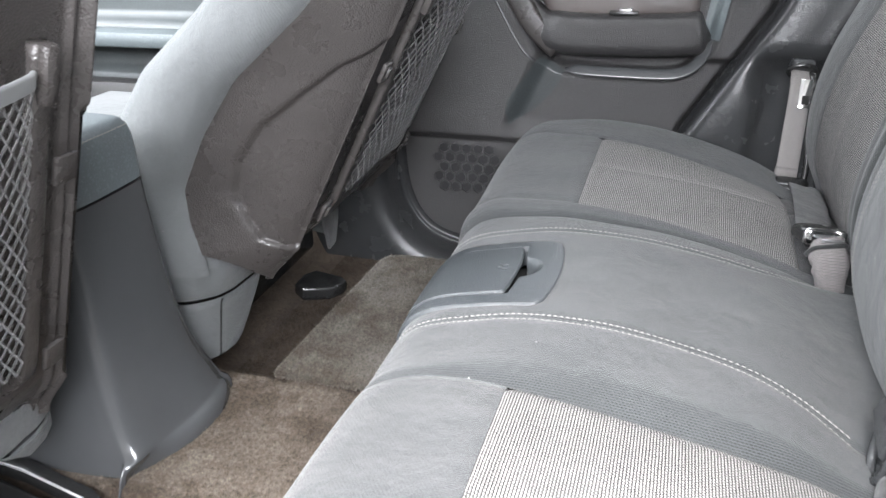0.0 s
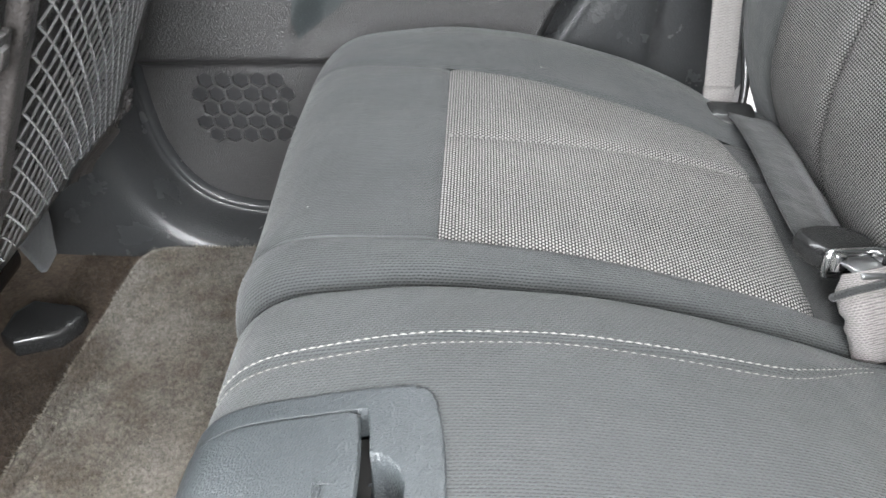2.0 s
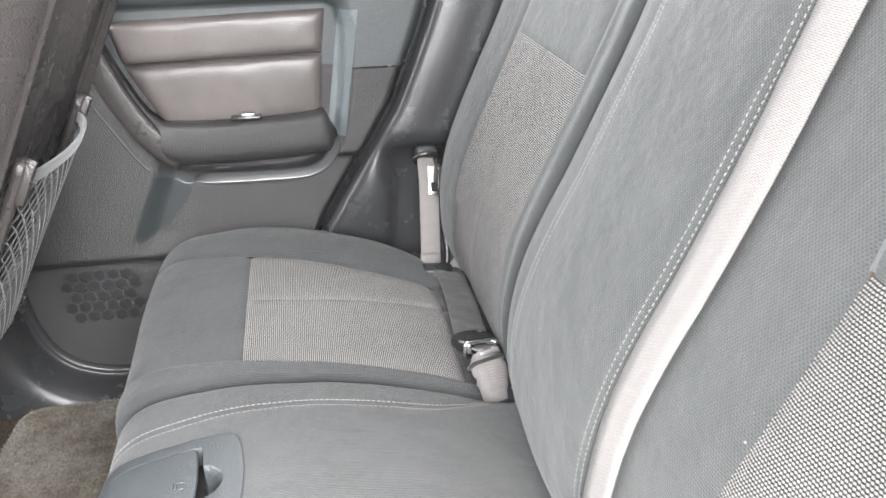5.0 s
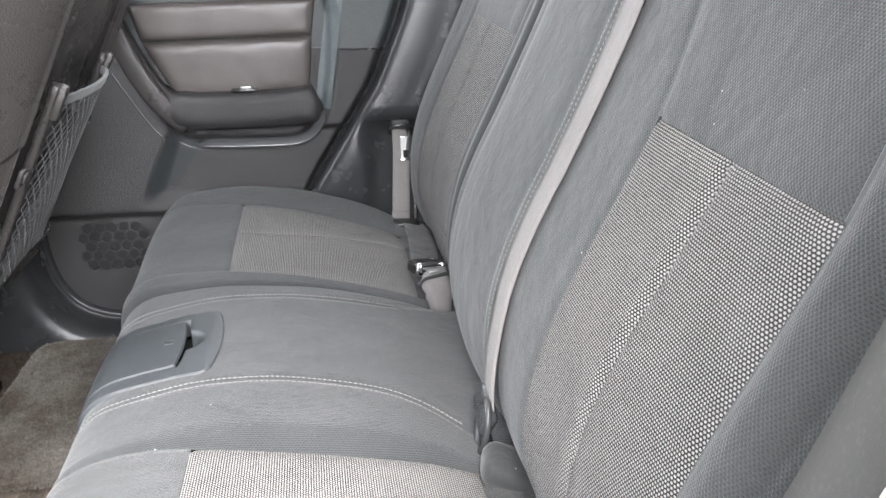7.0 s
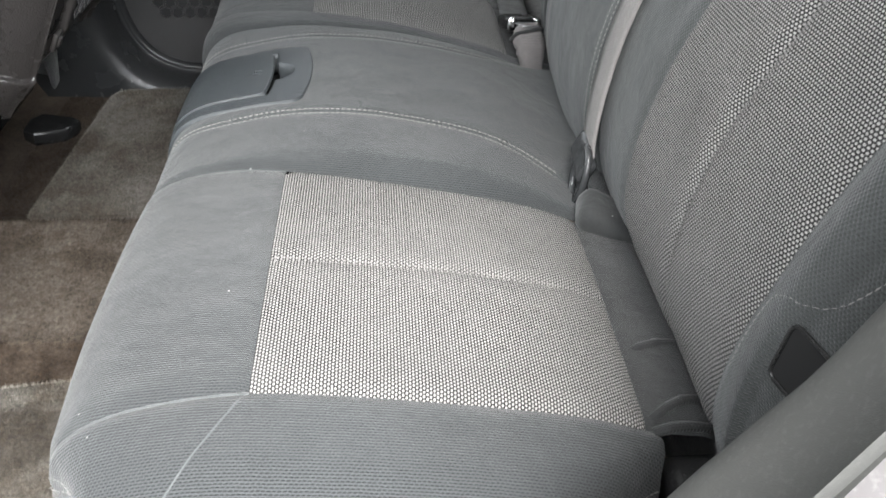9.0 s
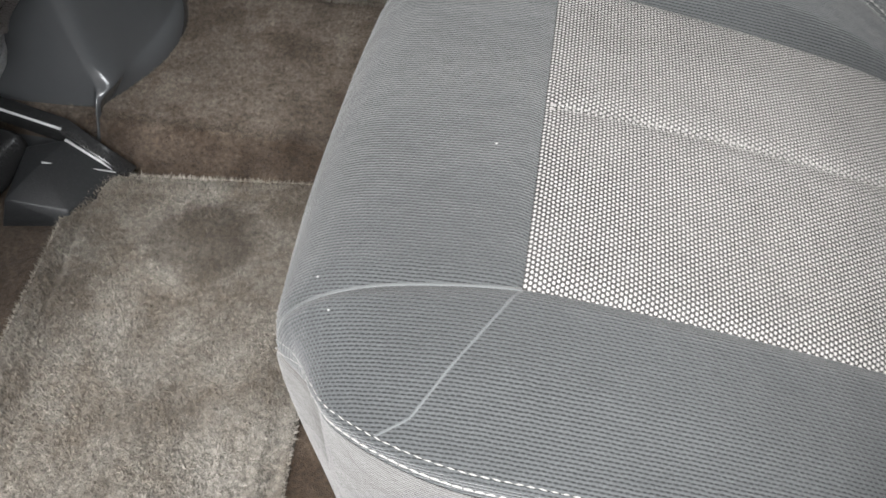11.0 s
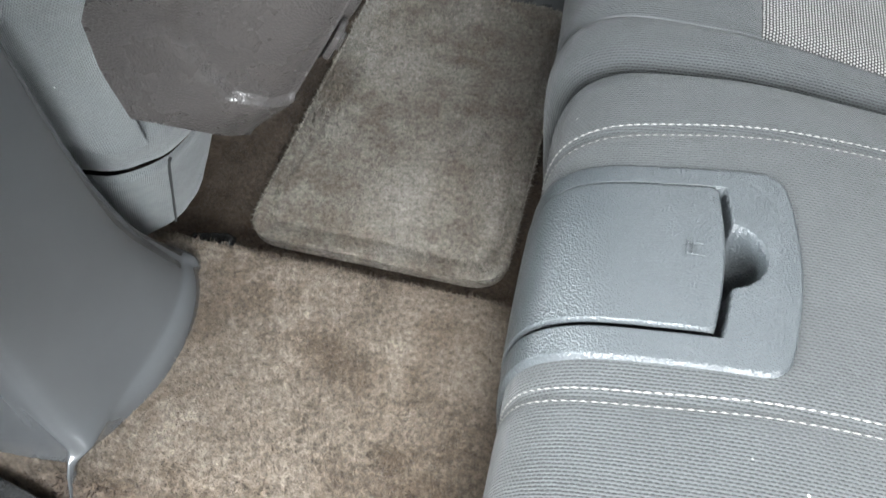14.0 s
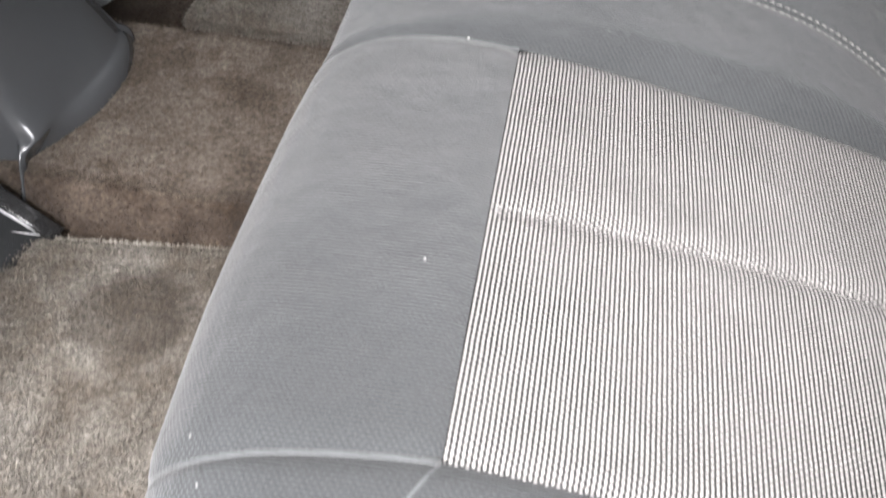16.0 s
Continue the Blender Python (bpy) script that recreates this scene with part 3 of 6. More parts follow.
door_grid(0.5565, 0.80, "upper_panel", UPPER_TRIM, door, "dark blue-grey smooth upper trim")


def cushion_pad(x0, x1, z0, z1, y, puff, taper):
    def at(u, v):
        e = (1 - abs(2 * u - 1) ** 26) * (1 - abs(2 * v - 1) ** 9)
        xa = x0 + taper * (1 - v)
        crease = 0.0016 * noise.noise(Vector((u * 9, v * 5, z0 * 40))) * e
        return (xa + (x1 - 0.010 * (1 - v) - xa) * u, y - puff * e ** 0.5 + 0.004 - crease, z0 + (z1 - z0) * v + 0.006 * u)

    us = [0, 0.003, 0.008, 0.016, 0.03, 0.05] + [round(k, 3) for k in np.linspace(0.08, 0.92, 22)] + [0.95, 0.97, 0.984, 0.992, 0.997, 1]
    vs = [0, 0.01, 0.025, 0.05, 0.09, 0.15, 0.25, 0.4, 0.6, 0.75, 0.85, 0.91, 0.95, 0.975, 0.99, 1]
    return grid(at, us, vs, LEATHER, flip=True)


part("upper_insert", cushion_pad(-0.196, 0.150, 0.5745, 0.643, 0.716, 0.018, 0.016), LEATHER, door, "brown-grey leatherette insert")
part("lower_insert", cushion_pad(-0.180, 0.140, 0.466, 0.5735, 0.716, 0.019, 0.055), LEATHER, door, "brown-grey leatherette insert")
seam_pts = [(x, 0.7005, 0.5705 + 0.006 * (x + 0.17) / 0.33) for x in np.linspace(-0.165, 0.143, 40)]
part("insert_stitching", stitches(seam_pts, [(0, -1, 0)] * 40, 0.005, 0.0012, NETTING), NETTING, door)


def armrest_mesh():
    """The armrest shelf: a rounded bar along the door, its front end sweeping up."""
    path, _ = spline([(-0.238, 0.66), (-0.215, 0.60), (-0.185, 0.53), (-0.150, 0.470), (-0.118, 0.448), (-0.07, 0.442), (0.02, 0.442), (0.10, 0.445), (0.150, 0.452)], 60)
    verts, faces = [], []
    n = 12
    tang = np.gradient(path, axis=0)
    tang /= np.linalg.norm(tang, axis=1, keepdims=True)
    for i, ((x, z), (tx, tz)) in enumerate(zip(path, tang)):
        f = i / 59
        lying = smooth01((f - 0.34) / 0.16)
        half = 0.016 + 0.021 * lying
        out = 0.022 + 0.022 * lying
        end = math.sqrt(max(0.0, 1 - max(0.0, (f - 0.965) / 0.036) ** 2))
        ring = [(1.0, 0.0), (1.0, 0.55), (0.93, 0.80), (0.75, 0.95), (0.4, 1.0), (0.0, 1.0), (-0.4, 0.96), (-0.75, 0.86), (-0.95, 0.62), (-1.0, 0.3), (-1.0, 0.0), (0, 0)]
        for a, b in ring:
            verts.append((x - tz * half * a, 0.722 - (0.006 + out * b) * (0.3 + 0.7 * end), z + tx * half * a * end))
    for i in range(59):
        for k in range(n):
            faces.append((i * n + k, i * n + (k + 1) % n, (i + 1) * n + (k + 1) % n, (i + 1) * n + k))
    faces.append(tuple(range(n))[::-1])
    faces.append(tuple(range(59 * n, 60 * n)))
    return mesh_of(verts, faces, None, True, DOOR_PLASTIC)


part("armrest", armrest_mesh(), DOOR_PLASTIC, door, "grained plastic armrest with a pull grip")
part("pull_strap", sweep([(x, 0.690 - 0.004 * math.sin(math.pi * k / 29), z) for k, (x, z) in enumerate(spline([(-0.243, 0.655), (-0.220, 0.60), (-0.192, 0.53), (-0.158, 0.468), (-0.125, 0.432), (-0.108, 0.418)], 30)[0])], rrect(0.040, 0.020, 0.008, 4), SHELL_PLASTIC, up=(0, -1, 0)), SHELL_PLASTIC, door, "smooth brown-grey pull strap")
switch = part("window_switch", bevelled((0.05, 0.022, 0.006), 0.002, Matrix.Translation((0.005, 0.696, 0.4815))), BLACK_PLASTIC, door, "black switch plate with a chrome window switch")
part("switch_rocker", bevelled((0.022, 0.010, 0.007), 0.002, Matrix.Translation((0.008, 0.693, 0.486))), STEEL, switch)
part("door_handle", bevelled((0.085, 0.014, 0.020), 0.005, Matrix.Translation((-0.19, 0.668, 0.716))), CHROME, door, "chrome door handle")
part("handle_cup", bevelled((0.12, 0.012, 0.05), 0.005, Matrix.Translation((-0.19, 0.684, 0.716))), BLACK_PLASTIC, door)
part("door_latch", bevelled((0.006, 0.02, 0.05), 0.002, Matrix.Translation((0.252, 0.712, 0.555)) @ pose(0, 0, 0, 0, 22, 0)), STEEL, door, "bright steel latch edge")


def grille(cx, cz, y, r):
    """Loudspeaker grille: a plate of hexagonal holes with real depth."""
    pitch, hole = 0.0232, 0.0108
    verts, faces, floor_v, floor_f = [], [], [], []
    for row in range(-5, 6):
        for k in range(-5, 6):
            px = cx + pitch * (k + 0.5 * (row % 2))
            pz = cz + pitch * 0.866 * row
            if math.hypot(px - cx, (pz - cz) * 1.05) > r:
                continue
            b = len(verts)
            for rad, yy in ((pitch / math.sqrt(3) * 1.001, y), (hole * 1.06, y), (hole, y + 0.0010), (hole * 0.96, y + 0.0034)):
                for q in range(6):
                    a = radians(60 * q + 30)
                    verts.append((px + rad * math.cos(a), yy, pz + rad * math.sin(a)))
            for ring in range(3):
                for q in range(6):
                    faces.append((b + 6 * ring + q, b + 6 * ring + (q + 1) % 6, b + 6 * ring + 6 + (q + 1) % 6, b + 6 * ring + 6 + q))
            c = len(floor_v)
            floor_v += verts[b + 18 : b + 24]
            floor_f.append(tuple(range(c, c + 6)))
    return mesh_of(verts, faces, None, False, DOOR_PLASTIC), mesh_of(floor_v, floor_f, None, False, RUBBER)


plate, holes = grille(-0.281, 0.176, door_y(-0.279, 0.172) - 0.0048, 0.064)
sp = part("speaker_grille", plate, DOOR_PLASTIC, door, "round honeycomb loudspeaker grille")
part("grille_mesh", holes, RUBBER, sp)
slab("wall_door_outer", (0.9, 0.03, 0.85), (-0.05, 0.79, 0.36), PAINT, "painted outer skin of the far door")


# ---- front passenger door, seen past the front seat ----
fd = thing("front_door", "front car door with dark blue-grey trim, beyond the front seat", "car door")
part("door_trim", grid(lambda z, x: (x, 0.735 + 0.03 * smooth01((z - 0.32) / 0.02) - 0.045 * smooth01((z - 0.385) / 0.02) * (1 - smooth01((z - 0.43) / 0.02)), z), list(np.linspace(0.0, 0.85, 90)), list(np.linspace(-1.6, -0.47, 20)), UPPER_TRIM), UPPER_TRIM, fd)
part("armrest", bevelled((0.62, 0.07, 0.035), 0.012, Matrix.Translation((-1.02, 0.705, 0.408))), TEAL_TRIM, fd, "blue-grey padded armrest")
part("map_pocket", bevelled((0.6, 0.05, 0.16), 0.02, Matrix.Translation((-1.0, 0.72, 0.235))), DOOR_PLASTIC, fd, "dark map pocket")
slab("wall_b_pillar", (0.10, 0.05, 1.25), (-0.46, 0.735, 0.6), PILLAR_PLASTIC, "charcoal pillar between the far doors", 0.02)


# ---- upholstery ----
NEAR = np.linspace(-0.022, 0.022, 7)


class Upholstery:
    """A padded body: a side profile in xz, carried across columns (y along the profile, swell along the normal)."""

    def __init__(self, profile, columns, grooves, seed, n=500):
        self.p, self.run = spline(profile, n)
        d = np.gradient(self.p, axis=0)
        d /= np.linalg.norm(d, axis=1, keepdims=True)
        self.n = np.stack([-d[:, 1], d[:, 0]], 1)
        self.length = self.run[-1]
        self.cols, self.grooves, self.seed = columns, grooves, seed
        self.core = np.array(self.p.mean(0))

    def s_at(self, axis, value, low=0.0):
        k = self.p[:, axis]
        ok = np.where(self.p[:, 1] >= low)[0] if axis == 0 else np.arange(len(k))
        return float(self.run[ok[np.argmin(abs(k[ok] - value))]])

    def flat(self, s):
        return np.array([np.interp(s, self.run, self.p[:, 0]), np.interp(s, self.run, self.p[:, 1])])

    def rows(self, s):
        key = self.flat(s)
        ys, bs = [], []
        for curve, swell in self.cols:
            c = np.array(curve, float)
            ys.append(c if c.ndim == 0 else np.interp(key[self.axis] + NEAR, c[:, 0], c[:, 1]).mean())
            w = np.array(swell, float)
            bs.append(w if w.ndim == 0 else np.interp(key[self.axis] + NEAR, w[:, 0], w[:, 1]).mean())
        return key, np.array(ys, float), np.array(bs, float)

    axis = 0

    def pos(self, s, c, lift=0.0):
        key, ys, bs = self.rows(s)
        i = min(int(c), len(ys) - 2)
        f = c - i
        y = ys[i] + (ys[i + 1] - ys[i]) * f
        h = ys[i + 1] - ys[i]

        def slope(k):
            if k <= 0 or k >= len(ys) - 1:
                return 0.0
            a, b = (bs[k] - bs[k - 1]) / (ys[k] - ys[k - 1]), (bs[k + 1] - bs[k]) / (ys[k + 1] - ys[k])
            return 0.0 if a * b <= 0 else 2 * a * b / (a + b)

        m0, m1 = slope(i) * h, slope(i + 1) * h
        b = (2 * f**3 - 3 * f * f + 1) * bs[i] + (f**3 - 2 * f * f + f) * m0 + (-2 * f**3 + 3 * f * f) * bs[i + 1] + (f**3 - f * f) * m1
        for k, depth, width, *zone in self.grooves:
            if zone and not zone[0] < key[self.axis] < zone[1]:
                continue
            b -= depth * math.exp(-(((y - ys[k]) / width) ** 2))
        nx, nz = np.interp(s, self.run, self.n[:, 0]), np.interp(s, self.run, self.n[:, 1])
        b += 0.0016 * noise.noise(Vector((key[0] * 9 + self.seed, y * 9, key[1] * 9))) + lift
        return Vector((key[0] + nx * b, y, key[1] + nz * b))

    def normal(self, s, c):
        a = self.pos(s + 0.004, c) - self.pos(s - 0.004, c)
        b = self.pos(s, min(c + 0.05, len(self.cols) - 1)) - self.pos(s, max(c - 0.05, 0))
        return b.cross(a).normalized() * (1 if b.y > 0 else -1) * -1

    def patch(self, name, s0, s1, c0, c1, mat, parent, label="", step=0.008, sink=0.003):
        """One cloth panel between two lengths and two columns; its end seams are drawn in."""
        ns = max(4, int((s1 - s0) / step))
        e = 0.0035
        ss = [s0, s0 + e] + list(np.linspace(s0 + 2.5 * e, s1 - 2.5 * e, ns)) + [s1 - e, s1]
        cs = []
        for k in range(int(c0), int(c1)):
            cs += [k + t for t in (0, 0.03, 0.08, 0.16, 0.28, 0.4, 0.5, 0.6, 0.72, 0.84, 0.92, 0.97)]
        cs.append(c1)

        def at(s, c):
            d = min(s - s0, s1 - s)
            return self.pos(s, c, -sink * math.exp(-((d / 0.004) ** 2)) + 0.0008)

        flip = self.rows(s0)[1][0] > self.rows(s0)[1][-1]
        # the cloth's own width where it wraps over a roll, beyond the plain distance in y
        line = [self.pos(0.5 * (s0 + s1), c) for c in cs]
        slack = np.concatenate([[0.0], np.cumsum([(q - p).length - abs(q.y - p.y) for p, q in zip(line, line[1:])])]) * (-1 if flip else 1)

        def uv(s, c):
            _, ys, _ = self.rows(s)
            i = min(int(c), len(ys) - 2)
            return (s, float(ys[i] + (ys[i + 1] - ys[i]) * (c - i) + np.interp(c, cs, slack)))

        return part(name, grid(at, ss, cs, mat, uv, flip=not flip), mat, parent, label)

    def cap(self, name, c, mat, parent):
        """Closes the side of the body at column c."""
        ss = list(np.linspace(0, self.length, 90))
        edge = [self.pos(s, c) for s in ss]

        def at(i, t):
            p = edge[int(i)]
            q = Vector((self.core[0], p.y, self.core[1]))
            return p.lerp(q, t)

        return part(name, grid(at, list(range(90)), [0, 0.03, 0.2, 0.6, 1.0], mat, lambda i, t: (ss[int(i)], t * 0.2), flip=c < 1), mat, parent)

    def seam(self, name, pairs, pitch, size, mat, parent, label=""):
        pts = [self.pos(s, c, 0.0006) for s, c in pairs]
        ups = []
        for s, c in pairs:
            nx, nz = np.interp(s, self.run, self.n[:, 0]), np.interp(s, self.run, self.n[:, 1])
            ups.append((nx, 0, nz))
        return part(name, stitches(pts, ups, pitch, size, mat), mat, parent, label)

    def cord(self, name, pairs, r, mat, parent, label=""):
        pts = [self.pos(s, c, r * 0.2) for s, c in pairs]
        return part(name, sweep(pts, circle(r, 6), mat, up=(0, 1, 0.01)), mat, parent, label)


CUSHION = [(-0.125, 0.03), (-0.136, 0.09), (-0.146, 0.16), (-0.152, 0.215), (-0.151, 0.252), (-0.139, 0.282), (-0.110, 0.301), (-0.060, 0.308), (0.0, 0.31), (0.08, 0.302), (0.16, 0.290), (0.24, 0.273), (0.287, 0.257), (0.312, 0.251), (0.338, 0.246), (0.352, 0.226), (0.358, 0.18), (0.36, 0.10)]
A = [
    ([(-0.16, -0.555), (-0.13, -0.572), (-0.115, -0.584), (-0.08, -0.604), (-0.03, -0.620), (0.16, -0.622), (0.22, -0.612), (0.26, -0.590), (0.285, -0.560), (0.31, -0.545), (0.36, -0.54)], [(-0.15, -0.046), (-0.11, -0.036), (-0.06, -0.037), (0.0, -0.040), (0.3, -0.040)]),
    ([(-0.16, -0.552), (-0.13, -0.569), (-0.115, -0.581), (-0.08, -0.601), (-0.03, -0.617), (0.16, -0.619), (0.22, -0.609), (0.26, -0.587), (0.285, -0.557), (0.31, -0.542), (0.36, -0.537)], [(-0.15, -0.038), (-0.11, -0.028), (-0.06, -0.028), (0.0, -0.030), (0.3, -0.030)]),
    ([(-0.16, -0.547), (-0.12, -0.566), (-0.08, -0.585), (-0.03, -0.598), (0.16, -0.600), (0.22, -0.591), (0.26, -0.572), (0.285, -0.547), (0.31, -0.535), (0.36, -0.53)], [(-0.15, -0.029), (-0.11, -0.020), (-0.06, -0.018), (0.0, -0.020)]),
    ([(-0.16, -0.541), (-0.12, -0.547), (-0.08, -0.555), (-0.03, -0.563), (0.16, -0.565), (0.22, -0.558), (0.26, -0.547), (0.285, -0.534), (0.31, -0.527), (0.36, -0.522)], [(-0.15, -0.016), (-0.11, -0.009), (-0.06, -0.005)]),
    ([(-0.16, -0.534), (-0.12, -0.531), (-0.08, -0.522), (0.0, -0.515), (0.3, -0.516)], [(-0.15, -0.009), (-0.11, -0.003), (-0.06, 0.0)]),
    (-0.367, [(-0.152, -0.005), (-0.139, 0.001), (-0.11, 0.003)]),
    ([(-0.16, -0.229), (-0.12, -0.222), (-0.06, -0.211), (0.0, -0.218), (0.29, -0.232), (0.36, -0.24)], [(-0.152, -0.009), (-0.139, -0.003), (-0.11, 0.0)]),
    ([(-0.16, -0.206), (-0.1, -0.198), (0.0, -0.192), (0.11, -0.194), (0.19, -0.201), (0.25, -0.209), (0.29, -0.216), (0.36, -0.222)], [(-0.15, -0.009), (-0.1, -0.002), (-0.04, 0.003), (0.02, 0.008), (0.10, 0.012), (0.2, 0.012), (0.28, 0.003)]),
    ([(-0.16, -0.120), (-0.1, -0.124), (-0.05, -0.122), (0.0, -0.1185), (0.05, -0.1165), (0.106, -0.1165), (0.16, -0.1225), (0.211, -0.134), (0.25, -0.150), (0.288, -0.176), (0.36, -0.20)], [(-0.15, -0.009), (-0.13, -0.006), (-0.1, -0.001), (-0.05, 0.0050), (0.0, 0.0105), (0.07, 0.016), (0.2, 0.016), (0.28, 0.006)]),
    ([(-0.16, -0.05), (0.0, -0.03), (0.2, -0.05), (0.3, -0.06)], [(-0.15, -0.009), (-0.13, -0.006), (-0.1, 0.0), (-0.05, 0.0060), (0.0, 0.0125), (0.08, 0.021), (0.2, 0.022), (0.28, 0.012)]),
    ([(-0.16, 0.080), (-0.1, 0.085), (0.0, 0.092), (0.075, 0.096), (0.14, 0.091), (0.20, 0.087), (0.235, 0.095), (0.265, 0.115), (0.29, 0.130), (0.36, 0.132)], [(-0.15, -0.009), (-0.13, -0.005), (-0.1, 0.001), (-0.05, 0.0065), (0.0, 0.0120), (0.08, 0.0175), (0.2, 0.018), (0.28, 0.010)]),
    ([(-0.16, 0.136), (0.1, 0.138), (0.2, 0.130), (0.26, 0.126), (0.36, 0.13)], [(-0.15, -0.008), (-0.1, 0.002), (0.0, 0.007), (0.1, 0.011), (0.28, 0.008)]),
    ([(-0.16, 0.156), (0.1, 0.157), (0.26, 0.140), (0.36, 0.14)], [(-0.15, -0.014), (-0.1, -0.005), (0.0, -0.001), (0.1, 0.002), (0.28, 0.001)]),
    ([(-0.16, 0.160), (0.1, 0.161), (0.26, 0.144), (0.36, 0.144)], -0.035),
]
seat = thing("rear_seat", "wide grey cloth rear bench, light woven panels, white stitching", "car seat", "rear seats")
big = Upholstery(CUSHION, A, [(4, 0.004, 0.005), (6, 0.006, 0.006), (8, 0.0026, 0.0045), (10, 0.0026, 0.0045), (5, 0.0035, 0.0045, 0.0, 0.287)], 3.0)
S0, S1, SE = big.s_at(0, 0.0, 0.2), big.s_at(0, 0.287, 0.2), big.length
big.patch("front_roll", 0, S0, 4, 6, DARK_CLOTH, seat, "dark grey ribbed cloth front roll")
big.patch("woven_panel", S0, S1, 4, 6, LIGHT_CLOTH, seat, "light grey dotted woven cloth panel")
S_SEAM = float(big.run[np.argmax(big.p[:, 1] >= 0.245)])
big.patch("side_bolster", S_SEAM, S1 + 0.012, 0, 4, DARK_CLOTH, seat, "dark grey ribbed cloth bolster")
big.patch("front_corner", 0, S_SEAM, 0, 4, PANEL_CLOTH, seat, "brown-grey ribbed cloth corner below the edge seam")
mid_place = big.patch("middle_section", 0, SE, 6, 13, DARK_CLOTH, seat, "raised dark grey cloth middle place")
# opening in the cloth for the cup holder
bm = bmesh.new()
bm.from_mesh(mid_place.data)
bmesh.ops.delete(bm, geom=[v for v in bm.verts if v.co.z > 0.13 and ((v.co.x < -0.016 and -0.079 < v.co.y < 0.036) or (v.co.x < -0.0015 and abs(v.co.y + 0.0205) < 0.029))], context="VERTS")
bm.to_mesh(mid_place.data)
bm.free()
big.patch("rear_flap", S1, SE, 4, 6, FLAP_CLOTH, seat, "black cloth flap along the back edge")
side_s = list(np.linspace(float(big.run[np.argmax(big.p[:, 1] >= 0.19)]), S1 + 0.02, 60))


def side_sheet(i, t):
    """Cloth side of the bench, hanging from the edge seam to the base."""
    p = big.pos(side_s[int(i)], 0)
    return (p.x, p.y + 0.012 * t + 0.0015 * math.sin(i * 0.9) * t - 0.004 * math.sin(math.pi * t), p.z + (0.03 - p.z) * t)


part("side_panel", grid(side_sheet, list(range(60)), [0, 0.02, 0.06, 0.15, 0.3, 0.5, 0.75, 1.0], PANEL_CLOTH, lambda i, t: (t * 0.22, side_s[int(i)])), PANEL_CLOTH, seat, "brown-grey ribbed cloth side")
big.cap("inner_side", 13, DARK_CLOTH, seat)


def run_of(s_a, s_b, c, dc=0.0, n=60):
    return [(s, c + dc) for s in np.linspace(s_a, s_b, n)]


sF = big.s_at(0, -0.150, 0.24)
for k, c in enumerate((7.95, 8.055)):
    big.seam("stitching", run_of(sF - 0.04, S1 - 0.004, c), 0.0058, 0.00092, THREAD, seat, "white double stitching")
for k, c in enumerate((9.972, 10.13)):
    big.seam("stitching", run_of(sF - 0.04, S1 + 0.006, c), 0.0058, 0.00092, THREAD, seat, "white double stitching")
sC = big.s_at(0, -0.105, 0.2)
for c, ds in ((0.45, 0.0), (1.15, 0.010)):
    edge_run = [(s, c) for s in np.linspace(S1 + 0.010, sC, 70)]
    edge_run += [(sC + (S_SEAM + ds - 0.004 - sC) * smooth01(t * 1.15), c + (5.5 - c) * t * t) for t in np.linspace(0.02, 1, 50)]
    big.seam("stitching", edge_run, 0.0058, 0.00092, THREAD, seat, "white edge stitching")
big.cord("piping", run_of(0.04, S0, 4.0), 0.0014, PIPING, seat, "pale piped seam")
big.cord("piping", run_of(0.04, S0, 6.0), 0.0016, PIPING, seat, "pale piped seam")
big.cord("piping", [(S0 - 0.066 * t, float(np.interp(t, [0, 0.42, 0.74, 1], [4.0, 3.0, 2.0, 1.2]))) for t in np.linspace(0, 1, 40)], 0.0010, PIPING, seat, "thin diagonal seam")


RIGHT_COLS = [
    ([(-0.16, 0.163), (0.1, 0.164), (0.26, 0.147), (0.36, 0.147)], -0.035),
    ([(-0.16, 0.167), (0.1, 0.168), (0.26, 0.150), (0.36, 0.15)], -0.012),
    ([(-0.16, 0.182), (0.1, 0.180), (0.2, 0.168), (0.29, 0.158)], [(-0.16, 0.002), (0.1, 0.0), (0.28, -0.004)]),
    ([(-0.16, 0.204), (0.1, 0.198), (0.2, 0.182), (0.29, 0.168)], [(-0.16, 0.006), (0.1, 0.002), (0.28, -0.002)]),
    ([(-0.16, 0.224), (-0.12, 0.220), (0.0, 0.215), (0.1, 0.208), (0.2, 0.195), (0.29, 0.181)], [(-0.14, 0.004), (-0.10, 0.005), (0.0, 0.0)]),
    (0.367, [(-0.14, 0.009), (-0.10, 0.009), (0.0, 0.003)]),
    ([(-0.16, 0.526), (-0.08, 0.513), (0.0, 0.508), (0.08, 0.500), (0.15, 0.484), (0.3, 0.450)], [(-0.14, 0.010), (-0.10, 0.009), (0.0, 0.001), (0.1, 0.0), (0.28, -0.008)]),
    ([(0.1, 0.588), (0.2, 0.569), (0.3, 0.515)], [(-0.14, 0.006), (0.1, 0.004), (0.28, -0.004)]), ([(0.08, 0.640), (0.2, 0.608), (0.3, 0.540)], -0.008), ([(0.06, 0.662), (0.2, 0.628), (0.3, 0.562)], -0.038), ([(0.06, 0.668), (0.2, 0.634), (0.3, 0.568)], -0.054),
]
seat_r = thing("rear_seat", "narrow grey cloth rear seat beside the far door", "car seat", "rear seats")
small = Upholstery(CUSHION, RIGHT_COLS, [(4, 0.003, 0.006), (6, 0.0025, 0.006), (5, 0.0035, 0.0045, 0.0, 0.287)], 8.0)
small.patch("front_roll", 0, S0, 4, 6, DARK_CLOTH, seat_r, "dark grey ribbed cloth front roll")
SF = small.s_at(0, 0.277, 0.2)
